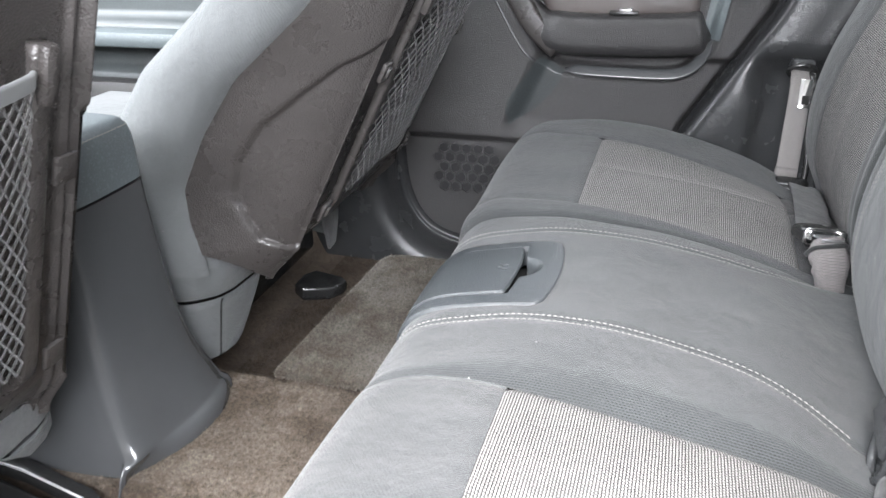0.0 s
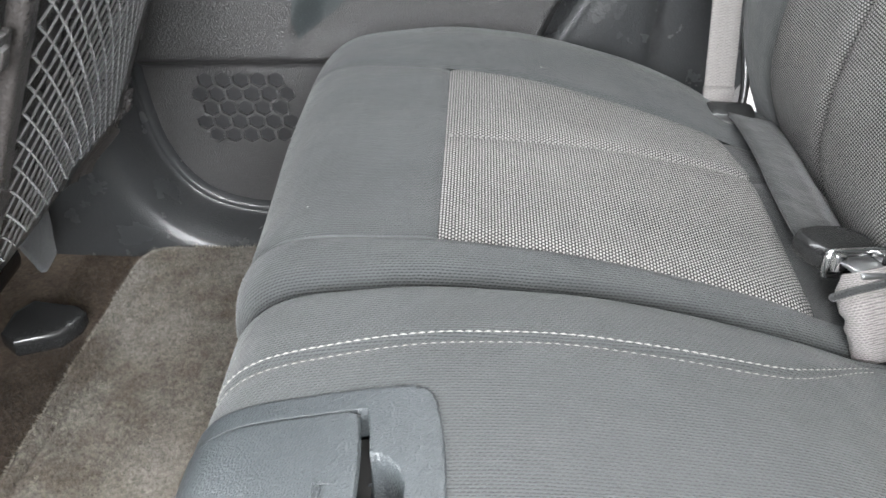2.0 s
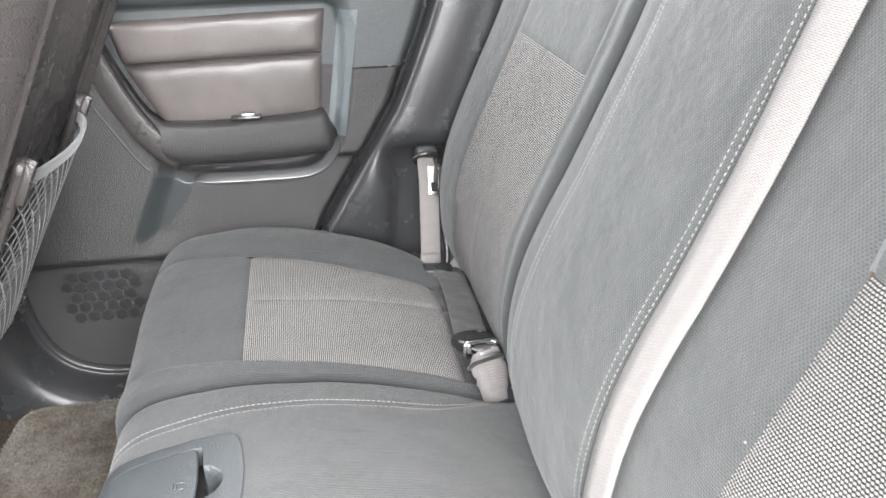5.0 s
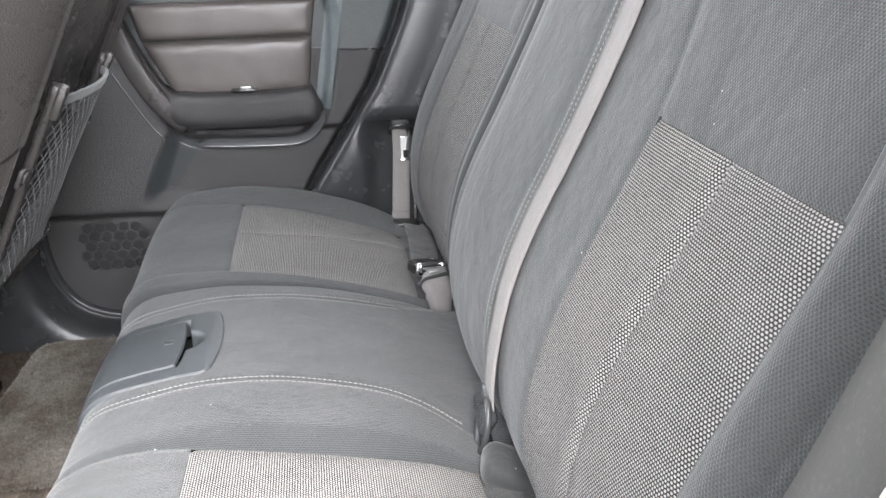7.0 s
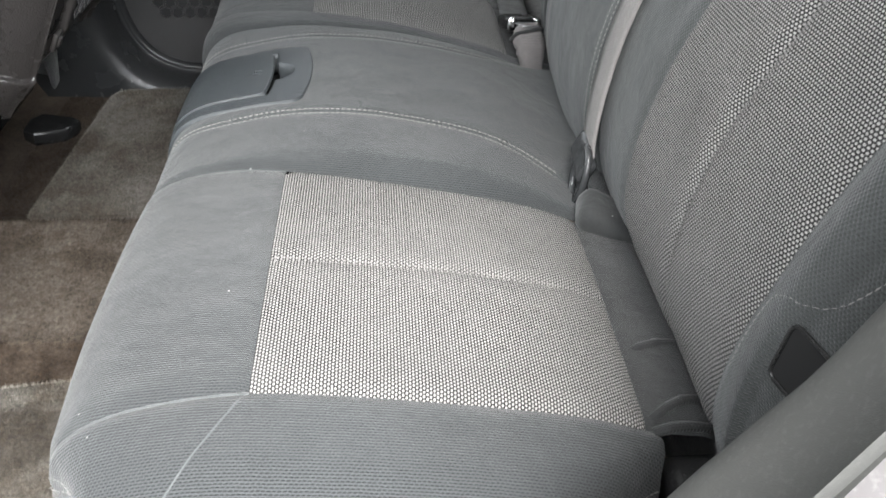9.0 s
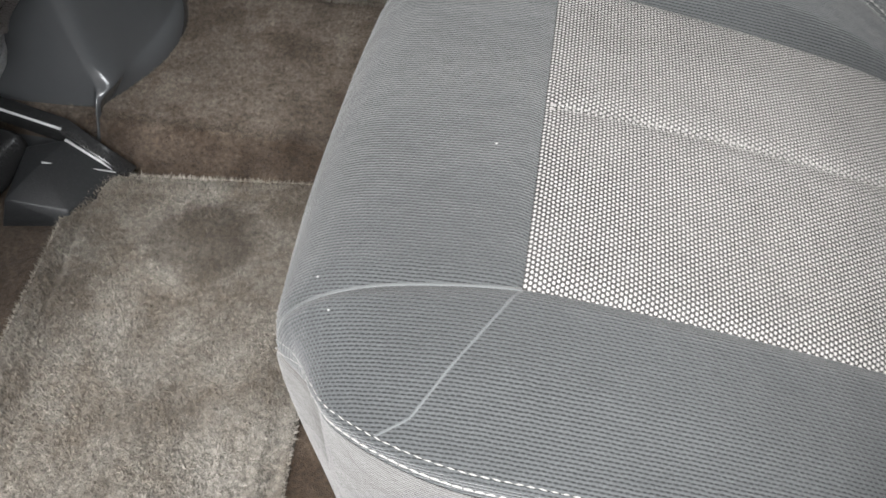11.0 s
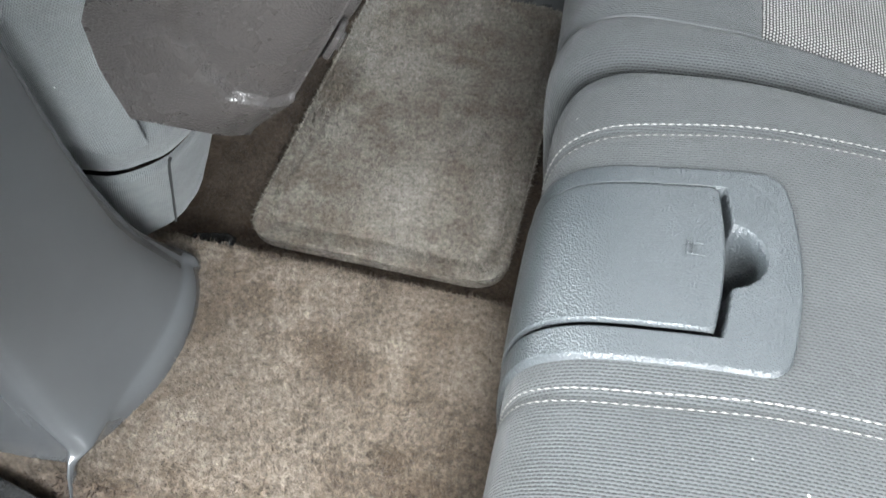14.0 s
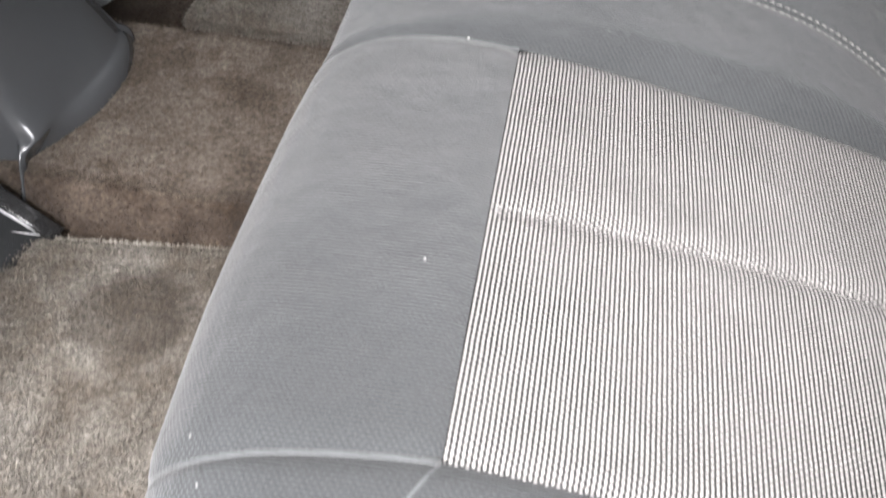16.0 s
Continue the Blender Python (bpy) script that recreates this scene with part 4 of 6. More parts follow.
small.patch("woven_panel", S0, SF, 4, 6, LIGHT_CLOTH, seat_r, "light grey dotted woven cloth panel")
small.patch("inner_bolster", 0, SE, 0, 4, DARK_CLOTH, seat_r, "dark grey ribbed cloth edge roll")
small.patch("side_bolster", 0, SE, 6, 10, DARK_CLOTH, seat_r, "dark grey ribbed cloth bolster")
small.patch("rear_flap", SF, SE, 4, 6, FLAP_CLOTH, seat_r, "black cloth flap along the back edge")
small.cap("inner_side", 0, DARK_CLOTH, seat_r)
small.cap("side_panel", 10, SIDE_CLOTH, seat_r)
small.cord("piping", run_of(0.05, S0, 4.0), 0.0014, PIPING, seat_r, "pale piped seam")
small.cord("piping", run_of(0.05, S0, 6.0), 0.0010, DARK_CLOTH, seat_r, "thin seam")

# seat frames under the cushions
for y0, y1, owner in ((-0.58, 0.13, seat), (0.18, 0.59, seat_r)):
    part("seat_base", bevelled((0.42, y1 - y0, 0.05), 0.012, Matrix.Translation((0.12, (y0 + y1) / 2, 0.020))), BLACK_PLASTIC, owner, "black plastic base")

# ---- backrests ----
BACK = [(0.385, 0.15), (0.365, 0.20), (0.344, 0.25), (0.328, 0.29), (0.322, 0.33), (0.324, 0.38), (0.336, 0.44), (0.357, 0.50), (0.384, 0.56), (0.419, 0.64), (0.454, 0.73), (0.490, 0.83), (0.522, 0.92), (0.545, 0.955), (0.58, 0.97), (0.62, 0.96)]


class Backrest(Upholstery):
    axis = 1


def backrest(ob, cols, panel, grooves, seed):
    up = Backrest(BACK, cols, grooves, seed)
    b0, b1, be = up.s_at(1, 0.21), up.s_at(1, 0.640), up.length
    a, b = panel
    last = len(cols) - 1
    if a is None:
        up.patch("middle_backrest", 0, be, 0, last, BACK_CLOTH, ob, "plain dark grey ribbed cloth")
    else:
        up.patch("backrest_bolster", 0, be, 0, a, BACK_CLOTH, ob, "dark grey ribbed cloth bolster")
        up.patch("backrest_panel", b0, b1, a, b, LIGHT_CLOTH, ob, "light grey dotted woven cloth panel")
        up.patch("backrest_foot", 0, b0, a, b, BACK_CLOTH, ob)
        up.patch("backrest_top", b1, be, a, b, BACK_CLOTH, ob, "dark grey ribbed cloth upper panel")
        up.patch("backrest_bolster", 0, be, b, last, BACK_CLOTH, ob, "dark grey ribbed cloth bolster")
    up.cap("backrest_side", 0, BACK_CLOTH, ob)
    up.cap("backrest_side", last, BACK_CLOTH, ob)
    return up


LB = backrest(seat,
    [(-0.662, -0.10), (-0.660, -0.06), (-0.648, -0.018), ([(0.2, -0.575), (0.38, -0.580), (0.45, -0.598), (0.6, -0.606), (0.9, -0.60)], 0.004), (-0.572, 0.010),
     ([(0.2, -0.49), (0.3, -0.53), (0.42, -0.545), (0.64, -0.549), (0.9, -0.535)], 0.004), ([(0.2, -0.40), (0.64, -0.421), (0.9, -0.41)], 0.002),
     ([(0.2, -0.262), (0.35, -0.276), (0.5, -0.292), (0.64, -0.297), (0.75, -0.276), (0.9, -0.26)], 0.002), (-0.235, 0.003), (-0.180, 0.002), (-0.163, -0.010), (-0.159, -0.05)],
    (5, 7), [(5, 0.003, 0.006), (7, 0.0025, 0.006), (6, 0.005, 0.0045, 0.2, 0.64), (3, 0.002, 0.005)], 21.0)
CB = backrest(seat,
    [(-0.157, -0.05), (-0.153, -0.010), (-0.143, 0.004), (-0.122, 0.010), (0.0, 0.016), ([(0.2, 0.110), (0.42, 0.104), (0.56, 0.092), (0.72, 0.080), (0.9, 0.076)], 0.010), ([(0.2, 0.140), (0.42, 0.142), (0.72, 0.124), (0.9, 0.12)], 0.002), ([(0.2, 0.150), (0.42, 0.152), (0.72, 0.134), (0.9, 0.13)], -0.018), ([(0.2, 0.153), (0.42, 0.155), (0.72, 0.137), (0.9, 0.133)], -0.05)],
    (None, None), [(3, 0.0015, 0.009), (5, 0.0015, 0.009)], 33.0)
RB = backrest(seat_r,
    [([(0.2, 0.157), (0.42, 0.159), (0.72, 0.141), (0.9, 0.137)], -0.05), ([(0.2, 0.161), (0.42, 0.163), (0.72, 0.145), (0.9, 0.141)], -0.016), ([(0.2, 0.178), (0.42, 0.180), (0.72, 0.162), (0.9, 0.16)], 0.0),
     ([(0.2, 0.198), (0.42, 0.202), (0.64, 0.190), (0.9, 0.185)], -0.004), ([(0.2, 0.222), (0.30, 0.220), (0.42, 0.218), (0.64, 0.206), (0.9, 0.20)], 0.0), ([(0.2, 0.36), (0.64, 0.352), (0.9, 0.35)], 0.002),
     ([(0.2, 0.49), (0.3, 0.502), (0.42, 0.492), (0.64, 0.486), (0.9, 0.48)], 0.004), (0.555, 0.010), (0.610, 0.004), (0.645, -0.018), (0.658, -0.06), (0.660, -0.10)],
    (4, 6), [(4, 0.003, 0.006), (6, 0.003, 0.006), (5, 0.005, 0.0045, 0.2, 0.64)], 45.0)
z_run = lambda up, z0, z1, c, n=80: [(s, c) for s in np.linspace(up.s_at(1, z0), up.s_at(1, z1), n)]
for c in (2.35, 2.75, 4.80, 4.93):
    CB.seam("stitching", z_run(CB, 0.27, 0.90, c), 0.0058, 0.00092, THREAD, seat, "white double stitching")


def on_back(up, z, y):
    """The place on a backrest at height z and width y, as (run, column)."""
    s = up.s_at(1, z)
    ys = up.rows(s)[1]
    return (s, float(np.interp(y, ys, np.arange(len(ys)))))


slot_line, _ = spline([(0.350, -0.546), (0.385, -0.549), (0.410, -0.554), (0.423, -0.565), (0.430, -0.583), (0.445, -0.600), (0.48, -0.614), (0.54, -0.622)], 60)
LB.seam("stitching", [on_back(LB, z, y) for z, y in slot_line], 0.0058, 0.00092, THREAD, seat, "white edge stitching")
LB.cord("piping", z_run(LB, 0.642, 0.90, 5.0), 0.0018, PIPING, seat, "pale piped seam")
LB.cord("piping", z_run(LB, 0.642, 0.90, 7.0), 0.0018, PIPING, seat, "pale piped seam")
# twin-needle seam down the middle of each woven panel
for up, c, s_a, s_b, owner in ((big, 5.0, S0, S1, seat), (small, 5.0, S0, SF, seat_r), (LB, 6.0, LB.s_at(1, 0.24), LB.s_at(1, 0.640), seat), (RB, 5.0, RB.s_at(1, 0.24), RB.s_at(1, 0.640), seat_r)):
    for dc in (-0.014, 0.014):
        up.seam("panel_seam", run_of(s_a + 0.003, s_b - 0.003, c, dc, 70), 0.0046, 0.0017, SEAM_THREAD, owner)


# ---- cup holder in the bench ----
def bezel():
    """The plastic plate let into the middle place, its lid and thumb hollow, laid on the cushion's profile."""
    y0, y1 = -0.101, 0.053
    s_rear = big.s_at(0, 0.004, 0.2)
    s_end = s_rear + 0.0115
    s_low = 0.07
    fy0, fy1 = -0.0760, 0.0345
    s_lid = big.s_at(0, -0.0345, 0.2)

    def back_of(y):
        return s_rear + 0.0105 * (1 - ((y + 0.024) / 0.077) ** 2)

    def flap_of(y):
        return s_lid + 0.005 * (1 - ((y + 0.0205) / 0.056) ** 2)

    def base(s, y, lift):
        key = big.flat(s)
        nx, nz = np.interp(s, big.run, big.n[:, 0]), np.interp(s, big.run, big.n[:, 1])
        x = key[0]
        b = float(np.interp(x, [-0.15, -0.13, -0.10, -0.05, 0.0], [-0.008, -0.005, -0.001, 0.0050, 0.0108])) + 0.0018 * (1 - ((y + 0.021) / 0.08) ** 2) + lift
        return (x + nx * b, y, key[1] + nz * b)

    ss = [s_low] + list(np.linspace(s_low + 0.004, s_lid - 0.02, 40)) + list(np.linspace(s_lid - 0.018, s_end, 78))
    yy = sorted([y0, y0 + 0.0012, y0 + 0.0024, y0 + 0.004] + list(np.linspace(y0 + 0.006, y1 - 0.006, 90)) + list(np.linspace(fy0 - 0.0046, fy0 - 0.0004, 8)) + list(np.linspace(fy1 - 0.0018, fy1 + 0.0016, 8)) + [y1 - 0.004, y1 - 0.0024, y1 - 0.0012, y1])

    def corner(s, y):
        """Distance inside the plate's rounded outline."""
        r = 0.014
        dx, dy = back_of(y) - s, min(y - y0, y1 - y)
        if dx < r and dy < r:
            return r - math.hypot(r - dx, r - dy)
        return min(dx, dy)

    def at(s, y):
        d = corner(s, y)
        lift = 0.004 * smooth01(d / 0.0024) - 0.012 * (1 - smooth01((d + 0.003) / 0.003))
        s_flap = flap_of(y)
        in_flap = min(s_flap + 0.0048 - s, y - fy0 + 0.0040, fy1 + 0.0012 - y)
        lift -= 0.026 * smooth01(in_flap / 0.0014)
        # thumb hollow
        cx, cy = s_flap - 0.001, -0.0205
        q = math.hypot(max(0.0, s - cx), (y - cy)) if s > cx else abs(y - cy)
        lift -= 0.042 * math.sqrt(max(0.0, 1 - (q / 0.0245) ** 2)) * (1.0 if s > cx - 0.012 else 0.0)
        return base(s, y, lift)

    keep_mesh = grid(at, ss, yy, PLATE_PLASTIC, flip=True)
    bm = bmesh.new()
    bm.from_mesh(keep_mesh)
    grid_pts = [(s, y) for s in ss for y in yy]
    bm.verts.ensure_lookup_table()

    def hollowed(s, y):
        return math.hypot(max(0.0, s - flap_of(y) + 0.001), y + 0.0205) < 0.0255

    def cut(s, y):
        f = flap_of(y)
        if corner(s, y) < -0.003:
            return True
        if s < f - 0.014:
            return fy0 - 0.0002 < y < fy1 - 0.002
        return s < f + 0.0024 and fy0 - 0.001 < y < fy1 and not hollowed(s, y)

    drop = [bm.verts[i] for i, (s, y) in enumerate(grid_pts) if cut(s, y)]
    bmesh.ops.delete(bm, geom=drop, context="VERTS")
    bm.to_mesh(keep_mesh)
    bm.free()

    def lid(t, y):
        """t: 0 at the front edge, 1 at the rear edge."""
        s_flap = flap_of(y)
        s = s_low + (s_flap - s_low) * t
        r = 0.006
        dx, dy = s_flap - s, min(y - fy0, fy1 - y)
        d = r - math.hypot(r - dx, r - dy) if dx < r and dy < r else min(dx, dy)
        return base(s, y, 0.0010 + 0.0038 * smooth01((d + 0.0003) / 0.0017))

    ls = list(np.linspace(0, 0.95, 50)) + list(np.linspace(0.955, 1.0, 16))
    ly = list(np.linspace(fy0, fy0 + 0.005, 10)) + list(np.linspace(fy0 + 0.007, fy1 - 0.007, 40)) + list(np.linspace(fy1 - 0.005, fy1, 10))
    lid_mesh = grid(lid, ls, ly, PLATE_PLASTIC, flip=True)
    mark = []
    c = Vector(lid(0.948, -0.019))
    for dx, dy, w, h in ((-0.0070, 0, 0.0012, 0.0095), (0.0070, 0, 0.0012, 0.0095), (0, 0.0045, 0.015, 0.0012), (0, -0.0045, 0.015, 0.0012), (-0.0035, 0, 0.0010, 0.0085)):
        mark.append(bevelled((w, h, 0.0012), 0.0003, Matrix.Translation(c + Vector((dx, dy, 0.0002))) @ pose(0, 0, 0, 0, -2, 0), 1))
    well = grid(lambda s, y: base(s, y, -0.024), list(np.linspace(s_low, s_lid + 0.007, 30)), list(np.linspace(fy0 - 0.004, fy1 + 0.003, 20)), BLACK, flip=True)
    return keep_mesh, lid_mesh, mark, well


plate_mesh, lid_mesh, mark, well_mesh = bezel()
cup = thing("cup_holder", "closed grained plastic cup holder set into the middle of the bench", "cup holder")
part("bezel", plate_mesh, PLATE_PLASTIC, cup, "grained grey plastic frame with a thumb hollow")
part("well", well_mesh, BLACK, cup, "black hollow under the lid")
lid_ob = part("lid", lid_mesh, PLATE_PLASTIC, cup, "hinged grained plastic lid")
for bm in mark:
    part("embossed_mark", bm, PLATE_PLASTIC, lid_ob)


# ---- floor mats ----
def mat_thing(label, corners, seed, pile_mat, z=0.012):
    """A carpet mat with a bound edge: rounded outline, pile, stitched border line."""
    ob = thing("floor_mat", label, "floor mat", "rear floor mats")
    c = [Vector((x, y, 0)) for x, y in corners]
    mid = sum(c, Vector()) / len(c)
    outline = []
    r = 0.042
    for i, p in enumerate(c):
        a, b = (c[i - 1] - p).normalized(), (c[(i + 1) % len(c)] - p).normalized()
        p0, p1 = p + a * r, p + b * r
        for k in range(9):
            t = k / 8
            outline.append(p0 * (1 - t) ** 2 + p * 2 * t * (1 - t) + p1 * t * t)
    out = []
    for i, p in enumerate(outline):
        q = outline[(i + 1) % len(outline)]
        n = max(1, int((q - p).length / 0.012))
        out += [p.lerp(q, k / n) for k in range(n)]
    n = len(out)
    rings = [(0.0, -0.010), (0.0, -0.003), (0.002, 0.001), (0.006, 0.0022), (0.014, 0.002), (0.021, 0.0), (0.0235, -0.003), (0.026, 0.0), (0.034, 0.0015), (0.06, 0.002), (0.10, 0.002)]
    verts, faces = [], []
    for inset, h in rings:
        for p in out:
            d = mid - p
            q = p + d.normalized() * min(inset * 1.15, d.length * 0.9)
            verts.append((q.x, q.y, z + h + 0.002 * noise.noise(Vector((q.x * 8, q.y * 8, seed)))))
    for k in range(len(rings) - 1):
        for i in range(n):
            faces.append((k * n + i, k * n + (i + 1) % n, (k + 1) * n + (i + 1) % n, (k + 1) * n + i))
    verts.append((mid.x, mid.y, z + 0.002))
    last = (len(rings) - 1) * n
    for i in range(n):
        faces.append((last + i, last + (i + 1) % n, len(verts) - 1))
    part("mat_base", mesh_of(verts, faces, None, True, pile_mat), pile_mat, ob)
    rg = np.random.default_rng(seed)
    xs, ys = [p.x for p in out], [p.y for p in out]
    poly = [(p.x, p.y) for p in out]
    pts = []
    box = (min(xs), max(xs), min(ys), max(ys))
    total = int(430000 * (box[1] - box[0]) * (box[3] - box[2]))
    X, Y = rg.uniform(box[0], box[1], total), rg.uniform(box[2], box[3], total)
    A2, B2 = np.array(poly), np.roll(np.array(poly), -1, axis=0)
    inside = np.zeros(total, bool)
    for (xa, ya), (xb, yb) in zip(A2, B2):
        hitm = ((ya > Y) != (yb > Y)) & (X < xa + (Y - ya) * (xb - xa) / (yb - ya + 1e-12))
        inside ^= hitm
    X, Y = X[inside], Y[inside]
    edge = np.full(len(X), 1.0)
    for (xa, ya), (xb, yb) in zip(A2, B2):
        dx, dy = xb - xa, yb - ya
        t = np.clip(((X - xa) * dx + (Y - ya) * dy) / (dx * dx + dy * dy + 1e-12), 0, 1)
        edge = np.minimum(edge, np.hypot(X - xa - t * dx, Y - ya - t * dy))
    groove = np.exp(-(((edge - 0.027) / 0.0032) ** 2))
    low = 0.0045 * groove + 0.004 * np.exp(-((edge / 0.005) ** 2)) - 0.0012 * np.exp(-(((edge - 0.015) / 0.007) ** 2))
    pts = np.stack([X, Y, z + 0.0015 - low], 1)
    pl = part("mat_fibre", tufts(pts, np.tile([0, 0, 1.0], (len(pts), 1)), 0.0046, 0.0008, pile_mat, seed), pile_mat, ob, "short grey-beige pile")
    tagged(pl, kind="stuff")
    ring = [(p.x + (mid.x - p.x) * 0.0, p.y, z + 0.001) for p in out]
    nb = [Vector(a) for a in ring]
    fr = []
    for i, p in enumerate(nb):
        q = nb[(i + 1) % n]
        for k in range(16):
            fr.append(tuple(p.lerp(q, k / 16)))
    nr = [((Vector(p) - mid).normalized() * 0.7 + Vector((0, 0, 0.75))) for p in fr]
    fb = part("frayed_edge", tufts(fr, [tuple(v) for v in nr], 0.0034, 0.0009, MAT_TRIM, seed + 1), MAT_TRIM, ob, "pale frayed edge fibres")
    tagged(fb, kind="stuff")
    return ob


mat_thing("grey-beige carpet mat in the far rear footwell", [(-0.448, 0.128), (-0.163, 0.128), (-0.150, 0.600), (-0.425, 0.598)], 11, MAT_CARPET)
mat_thing("grey-beige carpet mat in the near rear footwell, stained", [(-0.482, -0.226), (-0.200, -0.192), (-0.150, -0.70), (-0.44, -0.70)], 12, NEAR_MAT_CARPET)


# ---- centre console ----
def console():
    ob = thing("centre_console", "tall smooth dark plastic console between the front seats", "console")
    # plan at the carpet and plan under the lid, point for point
    foot = [(-0.95, -0.206), (-0.60, -0.206), (-0.52, -0.203), (-0.490, -0.199), (-0.478, -0.187), (-0.477, -0.166), (-0.483, -0.147), (-0.462, -0.114), (-0.446, -0.078), (-0.440, -0.042), (-0.440, -0.008), (-0.446, 0.022), (-0.457, 0.046), (-0.475, 0.064), (-0.6, 0.068), (-0.95, 0.068)]
    top = [(-0.95, -0.140), (-0.70, -0.140), (-0.60, -0.140), (-0.54, -0.140), (-0.522, -0.1395), (-0.508, -0.137), (-0.497, -0.129), (-0.4935, -0.10), (-0.493, -0.07), (-0.493, -0.045), (-0.4935, -0.025), (-0.4955, -0.012), (-0.503, -0.005), (-0.52, -0.002), (-0.6, -0.002), (-0.95, -0.002)]
    waist = [(-0.95, -0.166), (-0.60, -0.166), (-0.53, -0.164), (-0.503, -0.162), (-0.488, -0.158), (-0.478, -0.152), (-0.470, -0.141), (-0.463, -0.115), (-0.457, -0.08), (-0.453, -0.045), (-0.453, -0.01), (-0.457, 0.018), (-0.466, 0.038), (-0.485, 0.052), (-0.6, 0.056), (-0.95, 0.056)]
    f2, w2, t2 = spline_even(foot, 8), spline_even(waist, 8), spline_even(top, 8)
    # height over the carpet; share of the foot over the waist; share of the waist over the top
    levels = [(0.0, 1.0, 1), (0.008, 1.0, 1), (0.014, 0.97, 1), (0.020, 0.86, 1), (0.025, 0.68, 1), (0.029, 0.44, 1), (0.032, 0.20, 1), (0.035, 0.06, 1), (0.040, 0.0, 0.985), (0.045, 0, 0.96), (0.05, 0, 0.93), (0.057, 0, 0.89), (0.065, 0, 0.85), (0.075, 0, 0.80), (0.085, 0, 0.75), (0.11, 0, 0.63), (0.14, 0, 0.51), (0.18, 0, 0.38), (0.22, 0, 0.27), (0.27, 0, 0.17), (0.32, 0, 0.09), (0.36, 0, 0.04), (0.383, 0, 0.02)]
    ridge = 6 * 8

    def body(i, k):
        h, a, b = levels[int(i)]
        k = int(k)
        p = t2[k] + (w2[k] - t2[k]) * b + (f2[k] - w2[k]) * a
        # rounded toe where the ridge meets the foot
        toe = 0.013 * math.exp(-(((h - 0.026) / 0.024) ** 2)) * math.exp(-(((k - ridge) / 7.0) ** 2))
        low = floor_height(*f2[k]) - 0.004
        return (p[0] + 0.75 * toe, p[1] - 0.66 * toe, h + low * (1 - smooth01(h / 0.2)))

    part("console_body", grid(body, list(range(len(levels))), list(range(len(f2))), CONSOLE_PLASTIC, flip=True), CONSOLE_PLASTIC, ob, "smooth dark plastic housing with a flared foot")

    def ring(z, grow):
        c = np.array([-0.62, -0.071])
        return [(p[0] + grow if p[0] > -0.9 else p[0], c[1] + (p[1] - c[1]) * (1 + 6 * grow), z) for p in t2]

    rows = [ring(0.386, 0.0), ring(0.40, 0.0005), ring(0.425, 0.0), ring(0.440, -0.001), ring(0.450, -0.004), ring(0.457, -0.010), ring(0.460, -0.022)]
    m = len(t2)
    verts = [p for r_ in rows for p in r_]
    faces = [(i * m + k, (i + 1) * m + k, (i + 1) * m + k + 1, i * m + k + 1)[::-1] for i in range(len(rows) - 1) for k in range(m - 1)]
    faces.append(tuple(range((len(rows) - 1) * m, len(rows) * m)))
    part("armrest_lid", mesh_of(verts, faces, None, True, TEAL_TRIM), TEAL_TRIM, ob, "pale padded armrest lid")
    part("lid_stitching", stitches([Vector((p[0], p[1], 0.4512)) for p in rows[4][30:100]], [(0.3, 0.3, 1)] * 70, 0.006, 0.0014, THREAD), THREAD, ob)
    return ob


console()


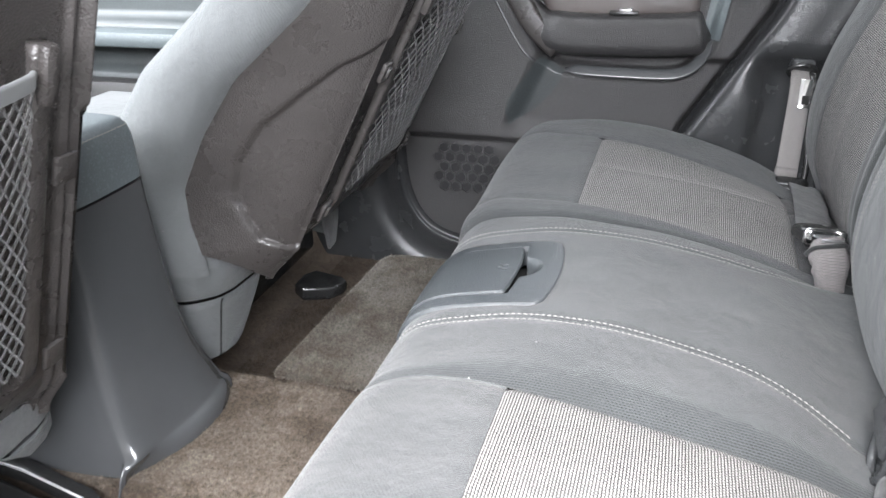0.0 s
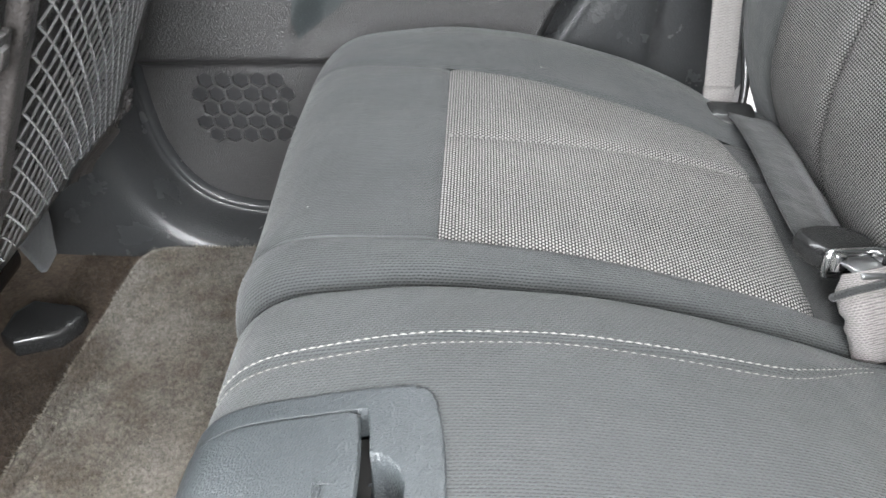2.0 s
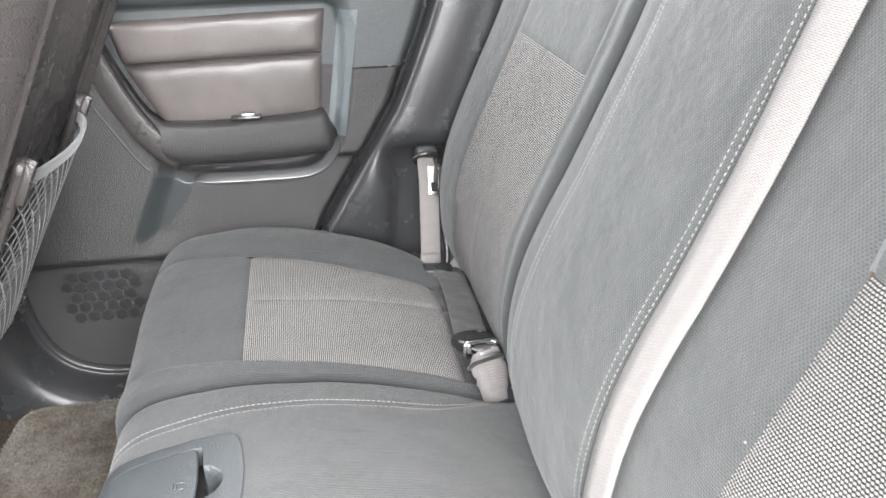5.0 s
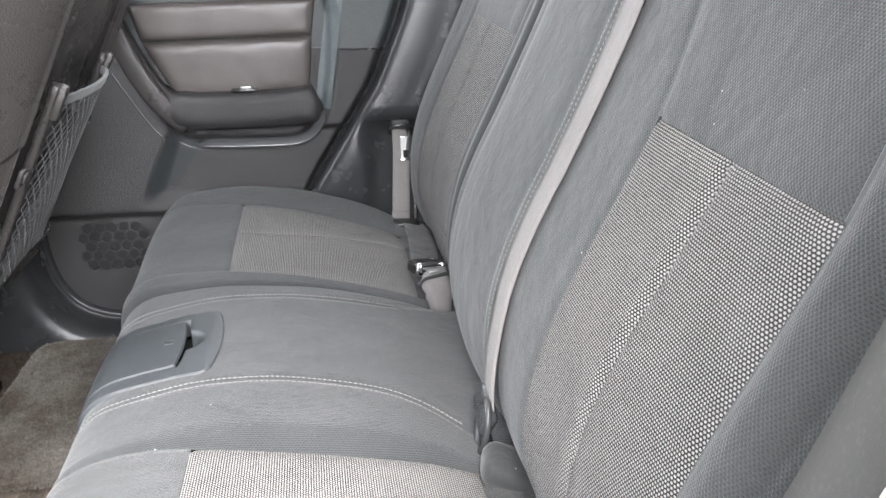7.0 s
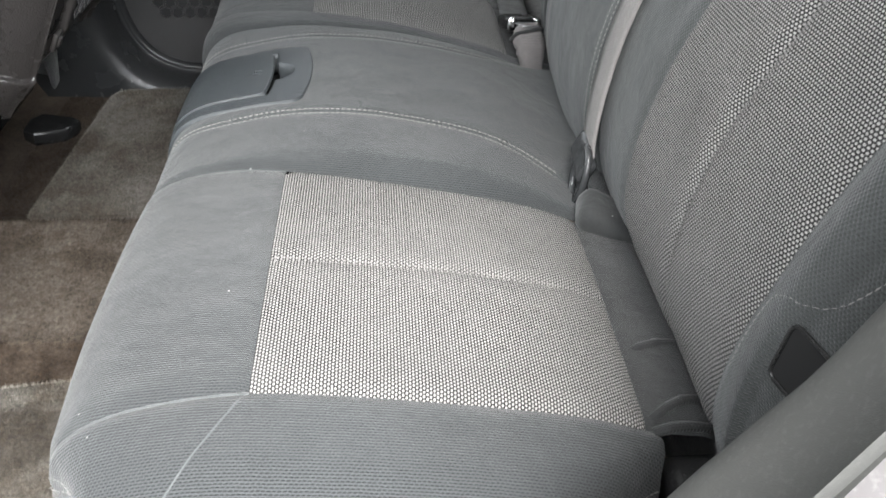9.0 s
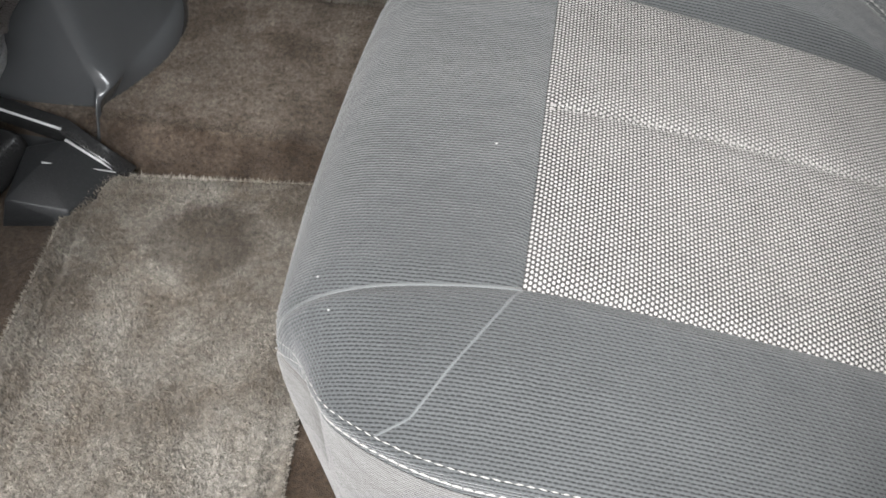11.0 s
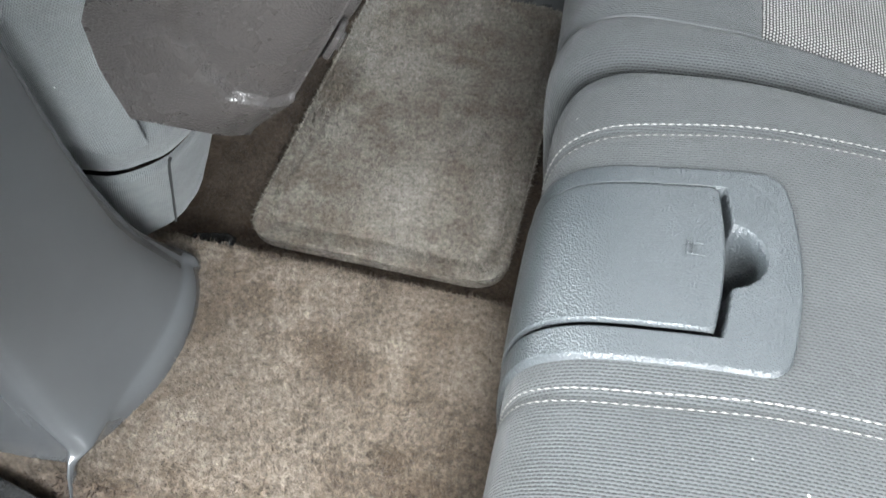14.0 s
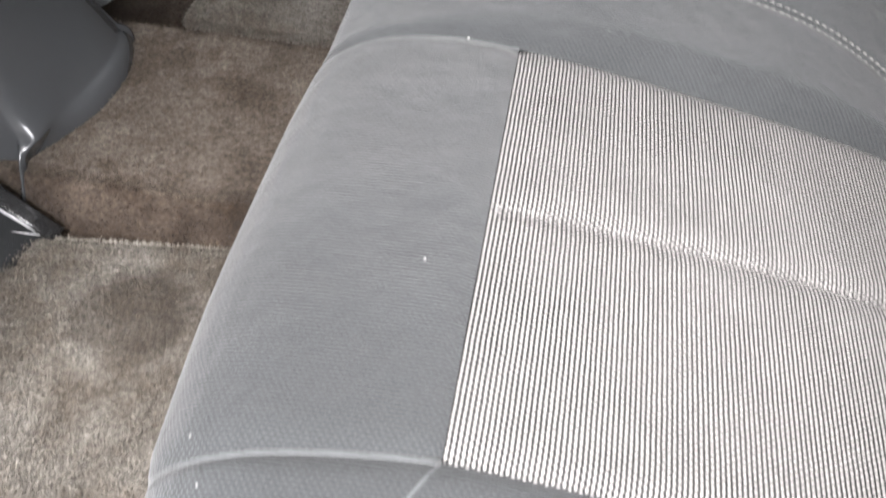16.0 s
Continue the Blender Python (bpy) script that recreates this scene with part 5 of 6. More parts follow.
# ---- front seats ----
def front_seat(label, yc, sgn, x0, z0, slope, shift, hem):
    """A front seat seen from behind. sgn: +1 if its inboard side is at lower y. x0, z0, slope: rear plane of the shell."""
    ob = thing("front_seat", label, "car seat", "front seats")
    half = 0.245

    def world_of(a, fwd, z):
        """a: metres outboard of the inboard edge; fwd: metres forward of the rear plane."""
        y = yc + sgn * (a - half)
        return (x0 + slope * (z - z0) - fwd, y, z)

    # shell: wing from the inboard edge to the ridge, flat back, wing to the outboard edge
    def edge_fwd(z):
        return float(np.interp(z, [0.18, 0.21, 0.261, 0.30, 0.347, 0.42, 0.491, 0.571, 0.65, 0.95], [0.075, 0.09, 0.121, 0.150, 0.174, 0.172, 0.155, 0.10, 0.07, 0.05]))

    def shell(z, u):
        e = edge_fwd(z)
        low = 0.022 * (1 - smooth01((z - 0.205) / 0.06))
        ridge = 0.055
        w = 2 * half
        a = u * w
        t = min(a, w - a) / ridge
        if t < 1:
            fwd = e * (1 - t) ** 1.8
            # raised field bounded by a curving step
            lim = float(np.interp(z, [0.25, 0.262, 0.275, 0.30, 0.33, 0.385, 0.432, 0.471, 0.507, 0.54], [1.0, 0.618, 0.399, 0.299, 0.215, 0.165, 0.205, 0.335, 0.504, 1.0]))
            inner = smooth01((t - lim) / 0.08) * smooth01((z - 0.252) / 0.010)
            fwd += 0.005 * inner
            push = -0.0050 * inner - 0.0015 * math.exp(-(((t - lim - 0.04) / 0.05) ** 2)) * smooth01((z - 0.244) / 0.008) * smooth01((0.56 - z) / 0.03)
            a -= push * (1 if u < 0.5 else -1)
            fwd -= 0.004 * math.exp(-(((t - 0.97) / 0.05) ** 2))
        else:
            fwd = 0.010 * smooth01((t - 1.0) / 0.12) + 0.004 * math.sin(math.pi * min(1, (t - 1) / 2))
            if t < 1.35:
                fwd -= 0.006 * math.exp(-(((t - 1.22) / 0.06) ** 2))
        return world_of(a, fwd + low, z)

    us = sorted(set([round(v, 4) for v in np.linspace(0, 0.17, 80)] + [round(v, 4) for v in np.linspace(0.17, 0.83, 30)] + [round(v, 4) for v in np.linspace(0.83, 1, 80)]))
    zs = list(np.linspace(0.0, 0.10, 40)) + list(np.linspace(0.104, 0.40, 80)) + list(np.linspace(0.41, 0.70, 12))

    def shell_row(v, u):
        a = min(u, 1 - u) * 2 * half
        zb = float(np.interp(a, [0, 0.03, 0.06, 0.09, 0.13, 0.2, 0.245], [0.256, 0.222, 0.198, 0.200, 0.226, 0.246, 0.252]))
        return shell(zb + v * (0.92 - zb) / 0.70, u)

    part("back_shell", grid(shell_row, zs, us, SHELL_PLASTIC, flip=sgn < 0), SHELL_PLASTIC, ob, "brown-grey grained plastic back shell")

    # cloth sides around the shell
    def side(which):
        def at(z, v):
            e = edge_fwd(z)
            a, f = [(0.004, 0.0), (-0.004, 0.004), (-0.012, 0.014), (-0.016, 0.03), (-0.014, 0.06), (-0.006, 0.09), (0.008, 0.115), (0.03, 0.135), (0.08, 0.15), (0.245, 0.16)][int(v)]
            return world_of(2 * half - a if which else a, e - 0.004 + f * 1.1, z)

        def uv(z, v):
            return (z * 1.1, [0, 0.01, 0.025, 0.04, 0.07, 0.1, 0.13, 0.16, 0.21, 0.38][int(v)])

        return grid(at, list(np.linspace(0.225, 0.92, 70)), list(range(10)), SIDE_CLOTH, uv, flip=(sgn > 0) == bool(which))

    part("side_cloth", side(0), SIDE_CLOTH, ob, "pale grey cloth seat side")
    part("side_cloth", side(1), SIDE_CLOTH, ob, "pale grey cloth seat side")

    # cloth below the shell: round the rear corner of the seat base and forward along its flank
    plan = [(0.245, 0.0), (0.20, 0.0), (0.16, 0.0), (0.13, 0.0), (0.105, 0.0), (0.085, 0.001), (0.065, 0.003), (0.048, 0.006), (0.036, 0.010), (0.024, 0.017), (0.012, 0.028), (0.004, 0.040), (-0.002, 0.056), (-0.006, 0.08), (-0.008, 0.12), (-0.008, 0.2), (-0.006, 0.32), (-0.004, 0.46)]
    plan_a, plan_f = spline_even(plan, 3).T
    lengths = np.r_[0, np.cumsum(np.hypot(np.diff(plan_a), np.diff(plan_f)))]
    rear = x0 + slope * (0.25 - z0) - 0.085 + shift

    def base_at(k, z, which, out=0.0):
        a, f = plan_a[int(k)], plan_f[int(k)]
        f += 0.012 * (1 - math.sin(math.pi * min(1.0, max(0.0, (z - 0.165) / 0.11)))) - out
        a -= out * smooth01(f / 0.05)
        x = rear - f - 0.16 * max(0.0, 0.25 - z) - 0.06 * smooth01((z - 0.24) / 0.03)
        return (x, yc + sgn * ((2 * half - a if which else a) - half), z)

    def hem_z(k):
        a, f = plan_a[int(k)], plan_f[int(k)]
        return float(np.interp(a, [-0.01, 0.07, 0.085, 0.16], [hem, hem, hem + 0.01, 0.215])) + 0.02 * smooth01((f - 0.06) / 0.1)

    n_plan = len(plan_a)
    for which in (0, 1):
        for name, lo, hi, out, label in (("lower_cloth", 0.0, 0.0, 0.0, "pale grey cloth below the shell"), ("skirt", 1.0, 0.0, 0.0025, "loose grey cloth skirt under a seam")):
            def at(k, t):
                z_top = 0.272 if name == "lower_cloth" else 0.1735
                z_low = 0.177 if name == "lower_cloth" else hem_z(k)
                z = max(z_low + (z_top - z_low) * t, hem_z(k) + 0.002 * t)
                roll = 0.004 * (1 - smooth01(t / 0.06)) + 0.004 * (1 - smooth01((1 - t) / 0.06))
                return base_at(k, z, which, out - roll + 0.002 * noise.noise(Vector((k * 0.25, z * 30, 3.0))))

            part(name, grid(at, list(range(n_plan)), [0, 0.01, 0.03, 0.06, 0.15, 0.3, 0.45, 0.6, 0.75, 0.88, 0.94, 0.97, 0.99, 1.0], SIDE_CLOTH, lambda k, t: (t * 0.1, lengths[int(k)]), flip=(sgn > 0) != bool(which)), SIDE_CLOTH, ob, label)
        k_seam = int(np.argmin(abs(plan_a - 0.036)))
        if shift == 0.0:
            pv = [base_at(k_seam, z, which, 0.0022) for z in np.linspace(hem + 0.002, 0.172, 16)]
            part("skirt_seam", sweep(pv, circle(0.0016, 6), BLACK, up=(1, 0, 0)), BLACK, ob)
    part("base_core", bevelled((0.34, 0.40, 0.09), 0.01, Matrix.Translation((rear - 0.25, yc, 0.215))), BLACK, ob)
    part("seat_frame", bevelled((0.42, 0.42, 0.15), 0.01, Matrix.Translation((x0 + slope * (0.25 - z0) - 0.385, yc, 0.135))), BLACK_PLASTIC, ob, "black seat frame")
    part("seat_cushion", bevelled((0.5, 0.46, 0.13), 0.04, Matrix.Translation((x0 - 0.38, yc, 0.285))), SIDE_CLOTH, ob)
    part("front_cloth", bevelled((0.05, 0.44, 0.62), 0.02, Matrix.Translation((x0 + slope * 0.28 - 0.20, yc, 0.60)) @ pose(0, 0, 0, 0, math.degrees(math.atan(slope)), 0)), SIDE_CLOTH, ob)

    # net pocket: frame rails with clips, a cord net hung between them
    rail_a = 0.116
    for a in (rail_a, 2 * half - rail_a):
        pts = [world_of(a, -0.004 + 0.05 * (1 - smooth01((z - 0.245) / 0.06)), z) for z in np.linspace(0.262, 0.60, 30)]
        part("pocket_rail", sweep(pts, rrect(0.020, 0.012, 0.004), SHELL_PLASTIC, up=(1, 0, -slope)), SHELL_PLASTIC, ob, "raised plastic rail of the net pocket")
        top = pts[-1]
        part("rail_peg", bevelled((0.014, 0.016, 0.05), 0.005, axes(Vector(pts[-3]) + Vector((0.008, 0, 0)), (1, 0, -slope), (0, 1, 0))), SHELL_PLASTIC, ob)
        for z in (0.30, 0.49):
            ac = a + (-0.033 if a < half else 0.033)
            m = axes(Vector(world_of(ac, -0.006, z)), (0, sgn, 0), (slope, 0, 1))
            clip = part("pocket_clip", bevelled((0.026, 0.026, 0.006), 0.002, m), SHELL_PLASTIC, ob, "square plastic clip")
            part("clip_button", bevelled((0.010, 0.014, 0.006), 0.0015, m @ Matrix.Translation((0.001, 0, 0.003))), SHELL_PLASTIC, clip)
            part("clip_slot", bevelled((0.020, 0.0025, 0.002), 0.0005, m @ Matrix.Translation((0, -0.009, 0.0028))), BLACK, clip)
    a0, a1, zb, zt = rail_a + 0.012, 2 * half - rail_a - 0.012, 0.315, 0.575

    def bag(u, z):
        t = (z - zb) / (zt - zb)
        return Vector(world_of(a0 + (a1 - a0) * u, -0.010 - 0.024 * math.sin(math.pi * u) ** 0.7 * (0.25 + 0.75 * t), z + 0.03 * (1 - t) * (0.3 - abs(u - 0.5))))

    V, F = [], []

    def strand(p, q, r=0.0011):
        d = (q - p).normalized()
        s1 = d.cross(Vector((0.3, 0.1, 1))).normalized()
        s2 = d.cross(s1)
        b = len(V)
        for o in (p, q):
            for k in range(4):
                V.append(o + (s1 * math.cos(k * math.pi / 2) + s2 * math.sin(k * math.pi / 2)) * r)
        for k in range(4):
            F.append((b + k, b + (k + 1) % 4, b + 4 + (k + 1) % 4, b + 4 + k))

    nu, nz = 30, 28
    for i in range(nu):
        for j in range(nz):
            u0, u1 = (i) / nu, (i + 1) / nu
            za, zb2 = zb + (zt - zb) * j / nz, zb + (zt - zb) * (j + 1) / nz
            if (i + j) % 2:
                strand(bag(u0, za), bag(u1, zb2))
            else:
                strand(bag(u1, za), bag(u0, zb2))
    tagged(part("net", mesh_of(V, F, None, True, NETTING), NETTING, ob, "grey elastic diamond net"), kind="stuff")
    hem = [bag(u, zt) for u in np.linspace(0, 1, 40)]
    part("net_hem", sweep(hem, rrect(0.005, 0.014, 0.002), PIPING, up=(slope, 0, 1)), PIPING, ob, "pale elastic hem of the net")
    return ob


front_seat("grey cloth front seat, plastic back shell with net pocket, reclined", 0.295, 1, -0.333, 0.30, 0.51, 0.0, 0.074)
front_seat("grey cloth front seat, plastic back shell with net pocket, upright", -0.425, -1, -0.411, 0.377, 0.33, 0.055, 0.15)


# ---- seat runner feet ----
def runner(label, place, turn, s=1.0, bare=True):
    ob = thing("seat_runner", label, "seat rail", "front seat runners", at=place)
    ob.rotation_euler = (0, 0, radians(turn))
    out = [(0.0, 0.030), (0.020, 0.020), (0.024, -0.008), (0.01, -0.045), (-0.05, -0.085), (-0.085, -0.070), (-0.095, -0.02), (-0.08, 0.02)]
    part("foot_cover", prism([(x * s, y * s) for x, y in out], 0.030, 0.008, Matrix.Translation((0, 0, 0.016)) @ pose(0, 0, 0, 0, 7, 0), 3), BLACK_PLASTIC, ob, "dark plastic foot cover")
    if not bare:
        return ob
    part("rail", sweep([(0.015, 0.006, 0.036), (-0.06, 0.030, 0.056), (-0.16, 0.062, 0.072), (-0.36, 0.125, 0.075)], rrect(0.020, 0.024, 0.004), BLACK_PLASTIC, up=(0, 0, 1)), BLACK_PLASTIC, ob, "glossy black runner")
    # bright strip drawn for the highlight along the rail
    part("rail_edge", sweep([(0.016, -0.003, 0.050), (-0.06, 0.021, 0.070), (-0.16, 0.053, 0.086), (-0.30, 0.09, 0.088)], circle(0.0022, 6), STEEL, up=(0, 0, 1)), STEEL, ob, "bright strip for the edge highlight")
    part("motor_housing", bevelled((0.14, 0.11, 0.05), 0.016, Matrix.Translation((-0.165, -0.03, 0.045)) @ pose(0, 0, 0, 0, 0, -18), 3), BLACK_PLASTIC, ob, "glossy black plastic housing")
    return ob


def runner_wedge():
    """Pointed wedge cover at the end of the seat runner beside the console."""
    ob = thing("seat_runner", "black plastic wedge-shaped seat runner end with painted edge highlights", "seat rail", "front seat runners")
    tip, top, back, mid, side = (-0.444, -0.2195, 0.014), (-0.495, -0.215, 0.050), (-0.530, -0.232, 0.050), (-0.507, -0.248, 0.046), (-0.526, -0.297, 0.038)
    bm = bmesh.new()
    for p in (tip, top, back, mid, side, (-0.438, -0.222, 0.002), (-0.540, -0.304, 0.0), (-0.466, -0.292, 0.002), (-0.470, -0.286, 0.020), (-0.555, -0.21, 0.0), (-0.50, -0.205, 0.0)):
        bm.verts.new(p)
    bmesh.ops.convex_hull(bm, input=bm.verts)
    bmesh.ops.bevel(bm, geom=bm.edges[:], offset=0.0015, segments=2, affect="EDGES", profile=0.5)
    cover = part("foot_cover", bm, FOOT_PLASTIC, ob, "dark plastic wedge cover")
    # thin pale sweeps paint the highlights on the wedge's ridges and the rail
    lift = Vector((0, 0, 0.0004))
    part("edge_glint", sweep([Vector(p) + lift for p in (tip, (-0.47, -0.2172, 0.0325), top)], circle(0.0016, 6), EDGE_GLINT, up=(0, 1, 0)), EDGE_GLINT, cover, "bright strip for the edge highlight")
    part("edge_glint", sweep([Vector(p) + lift for p in (tip, (-0.475, -0.234, 0.0305), mid)], circle(0.0011, 6), EDGE_GLINT, up=(0, 1, 0)), EDGE_GLINT, cover, "bright strip for the edge highlight")
    part("rail", sweep([(-0.436, -0.213, 0.004), (-0.470, -0.206, 0.024), (-0.505, -0.199, 0.048), (-0.60, -0.180, 0.052), (-0.80, -0.16, 0.052)], rrect(0.020, 0.022, 0.004), BLACK_PLASTIC, up=(0, 0, 1)), BLACK_PLASTIC, ob, "glossy black runner")
    part("rail_edge", sweep([(-0.500, -0.209, 0.0595), (-0.60, -0.190, 0.0635), (-0.78, -0.17, 0.0635)], circle(0.0016, 6), EDGE_GLINT, up=(0, 0, 1)), EDGE_GLINT, ob, "bright strip for the edge highlight")
    part("motor_housing", bevelled((0.14, 0.13, 0.05), 0.018, Matrix.Translation((-0.615, -0.265, 0.035)) @ pose(0, 0, 0, 0, 0, -12), 3), BLACK_PLASTIC, ob, "glossy black plastic housing")
    return ob


runner_wedge()
runner("black plastic seat runner foot under the reclined front seat", (-0.462, 0.112, -0.012), 12, 0.45, False)
runner("black plastic seat runner foot under the reclined front seat", (-0.474, 0.455, -0.012), -10, 0.7, False)
runner("black plastic seat runner foot near the open door", (-0.50, -0.62, 0.0), 0, 0.8)


# ---- belts ----
def far_belt():
    ob = thing("seat_belt", "pale grey lap belt hanging in the far pillar hollow", "seat belt", "seat belts")
    pts, _ = spline([(0.287, 0.534, 0.229), (0.289, 0.546, 0.258), (0.294, 0.580, 0.315), (0.299, 0.615, 0.365), (0.301, 0.648, 0.402)], 40)
    part("webbing", ribbon(pts, (1, 0.10, -0.12), 0.034, 0.0018, WEBBING), WEBBING, ob, "pale grey woven webbing")
    part("webbing_fold", ribbon([p + np.array([-0.001, -0.004, 0.0]) for p in pts[:9]], (1, 0.10, -0.12), 0.035, 0.004, WEBBING), WEBBING, ob, "stitched fold at the end of the webbing")
    part("end_stitching", stitches([Vector((x, 0.5415, 0.262)) for x in np.linspace(0.275, 0.305, 16)], [(0, -0.8, 0.5)] * 16, 0.0034, 0.0012, SEAM_THREAD), SEAM_THREAD, ob)
    part("belt_guide", bevelled((0.040, 0.030, 0.024), 0.009, Matrix.Translation((0.302, 0.662, 0.408)), 3), PILLAR_PLASTIC, ob, "dark plastic belt guide")
    part("guide_lip", sweep([Vector((0.301 + 0.021 * math.cos(a), 0.645 - 0.006 * math.sin(a), 0.402 + 0.011 * math.sin(a))) for a in np.linspace(0, 2 * math.pi, 24, endpoint=False)], circle(0.0045, 8), BLACK_PLASTIC, up=(0, 1, 0.2), closed=True), BLACK_PLASTIC, ob, "glossy dark guide ring")
    m = Matrix.Translation((0.307, 0.617, 0.372)) @ pose(0, 0, 0, -36, 4, 0)
    part("tongue", bevelled((0.020, 0.004, 0.050), 0.0018, m), CHROME, ob, "chrome belt tongue")
    part("tongue_slot", bevelled((0.011, 0.0052, 0.016), 0.001, m @ Matrix.Translation((0.001, 0, -0.012))), BLACK, ob)
    part("tongue_grip", bevelled((0.012, 0.010, 0.040), 0.003, Matrix.Translation((0.322, 0.618, 0.376)) @ pose(0, 0, 0, -36, 6, 0), 3), BLACK_PLASTIC, ob, "black tongue grip")
    part("belt_cord", sweep(spline([(0.316, 0.645, 0.402), (0.324, 0.612, 0.362), (0.316, 0.580, 0.315), (0.318, 0.556, 0.270), (0.312, 0.540, 0.240), (0.292, 0.530, 0.228)], 40)[0], circle(0.005, 8), BLACK_PLASTIC, up=(0, 1, 0)), BLACK_PLASTIC, ob, "black edge sleeve of the belt")
    part("anchor_boot", bevelled((0.056, 0.040, 0.030), 0.012, Matrix.Translation((0.292, 0.512, 0.246)) @ pose(0, 0, 0, 12, 0, -8), 4), BLACK_PLASTIC, ob, "black plastic anchor boot")
    return ob


far_belt()
mb = thing("seat_belt", "grey middle lap belt in front of the backrests", "seat belt", "seat belts")
line = []
for z in np.linspace(0.31, 0.92, 40):
    p = LB.flat(LB.s_at(1, z))
    line.append((p[0] - 0.010 - 0.006 * math.exp(-(((z - 0.30) / 0.06) ** 2)), -0.168 - 0.016 * math.exp(-(((z - 0.30) / 0.10) ** 2)), z))
part("webbing", ribbon(line, (0, 1, 0), 0.047, 0.0016, WEBBING), WEBBING, mb, "pale grey woven webbing")
part("belt_tongue", bevelled((0.014, 0.058, 0.030), 0.006, Matrix.Translation((0.303, -0.186, 0.300)) @ pose(0, 0, 0, 12, 20, 0), 3), PILLAR_PLASTIC, mb, "dark plastic belt tongue")
part("tongue_loop", sweep([Vector((0.298, -0.198, 0.287)) + Vector((0.004 * math.sin(a), 0.020 * math.cos(a), 0.030 * math.sin(a))) for a in np.linspace(0, 2 * math.pi, 24, endpoint=False)], circle(0.0042, 6), PILLAR_PLASTIC, up=(1, 0, 0), closed=True), PILLAR_PLASTIC, mb, "dark rounded belt loop")
part("tongue_blade", bevelled((0.003, 0.018, 0.050), 0.001, Matrix.Translation((0.311, -0.192, 0.258)) @ pose(0, 0, 0, 0, -15, 0)), CHROME, mb, "chrome belt blade")
bk = thing("belt_buckle", "black webbing strap and chrome-slotted buckle along the far cushion", "belt buckle", "belt buckles")
strap_line, _ = spline([(0.312, 0.505, 0.252), (0.310, 0.470, 0.260), (0.308, 0.400, 0.266), (0.303, 0.320, 0.270), (0.298, 0.262, 0.278), (0.295, 0.232, 0.286)], 40)
part("strap", ribbon(strap_line, (1, 0.10, -0.28), 0.050, 0.004, FLAP_CLOTH), FLAP_CLOTH, bk, "wide black webbing strap")
bm_pose = axes(Vector((0.297, 0.213, 0.293)), (0.22, -0.95, 0.18), (0.95, 0.22, -0.10))
part("buckle_body", prism([(0.010, 0.022), (0.010, -0.022), (-0.006, -0.027), (-0.026, -0.026), (-0.036, -0.016), (-0.039, 0.0), (-0.036, 0.016), (-0.026, 0.026), (-0.006, 0.027)], 0.018, 0.006, bm_pose, 3), BLACK_PLASTIC, bk, "black rounded plastic buckle")
part("buckle_frame", sweep([bm_pose @ Vector((0.012, a, b)) for a, b in rrect(0.046, 0.019, 0.004)], circle(0.0026, 6), CHROME, up=bm_pose.col[0].xyz, closed=True), CHROME, bk, "chrome slot frame")
for a in (-0.018, 0.018):
    part("frame_plate", bevelled((0.012, 0.009, 0.013), 0.002, bm_pose @ Matrix.Translation((0.016, a, 0.004)), 2), CHROME, bk, "chrome cheek of the slot")
part("tongue_plate", bevelled((0.030, 0.026, 0.004), 0.0015, bm_pose @ Matrix.Translation((0.024, 0, 0.002))), STEEL, bk, "bright tongue plate pushed into the slot")
sock_line, _ = spline([bm_pose @ Vector((0.026, 0, 0.002)), (0.3015, 0.180, 0.291), (0.304, 0.168, 0.281), (0.306, 0.158, 0.266), (0.308, 0.152, 0.248)], 28)
sock_ring = rrect(0.042, 0.020, 0.009, 4)


def sock(i, k):
    """Bunched webbing: wide and puffed in the middle, with soft folds."""
    t = i / 27
    p = Vector(sock_line[int(i)])
    d = (Vector(sock_line[min(int(i) + 1, 27)]) - Vector(sock_line[max(int(i) - 1, 0)])).normalized()
    side = Vector((0.95, 0.25, 0.05)).normalized()
    up_way = side.cross(d).normalized()
    a, b = sock_ring[int(k) % len(sock_ring)]
    w = 0.72 + 0.34 * math.sin(math.pi * min(1.0, 0.12 + t * 0.95))
    fold = 1 + 0.16 * noise.noise(Vector((a * 90, b * 120, t * 7)))
    return p + side * a * w * fold + up_way * b * w * fold


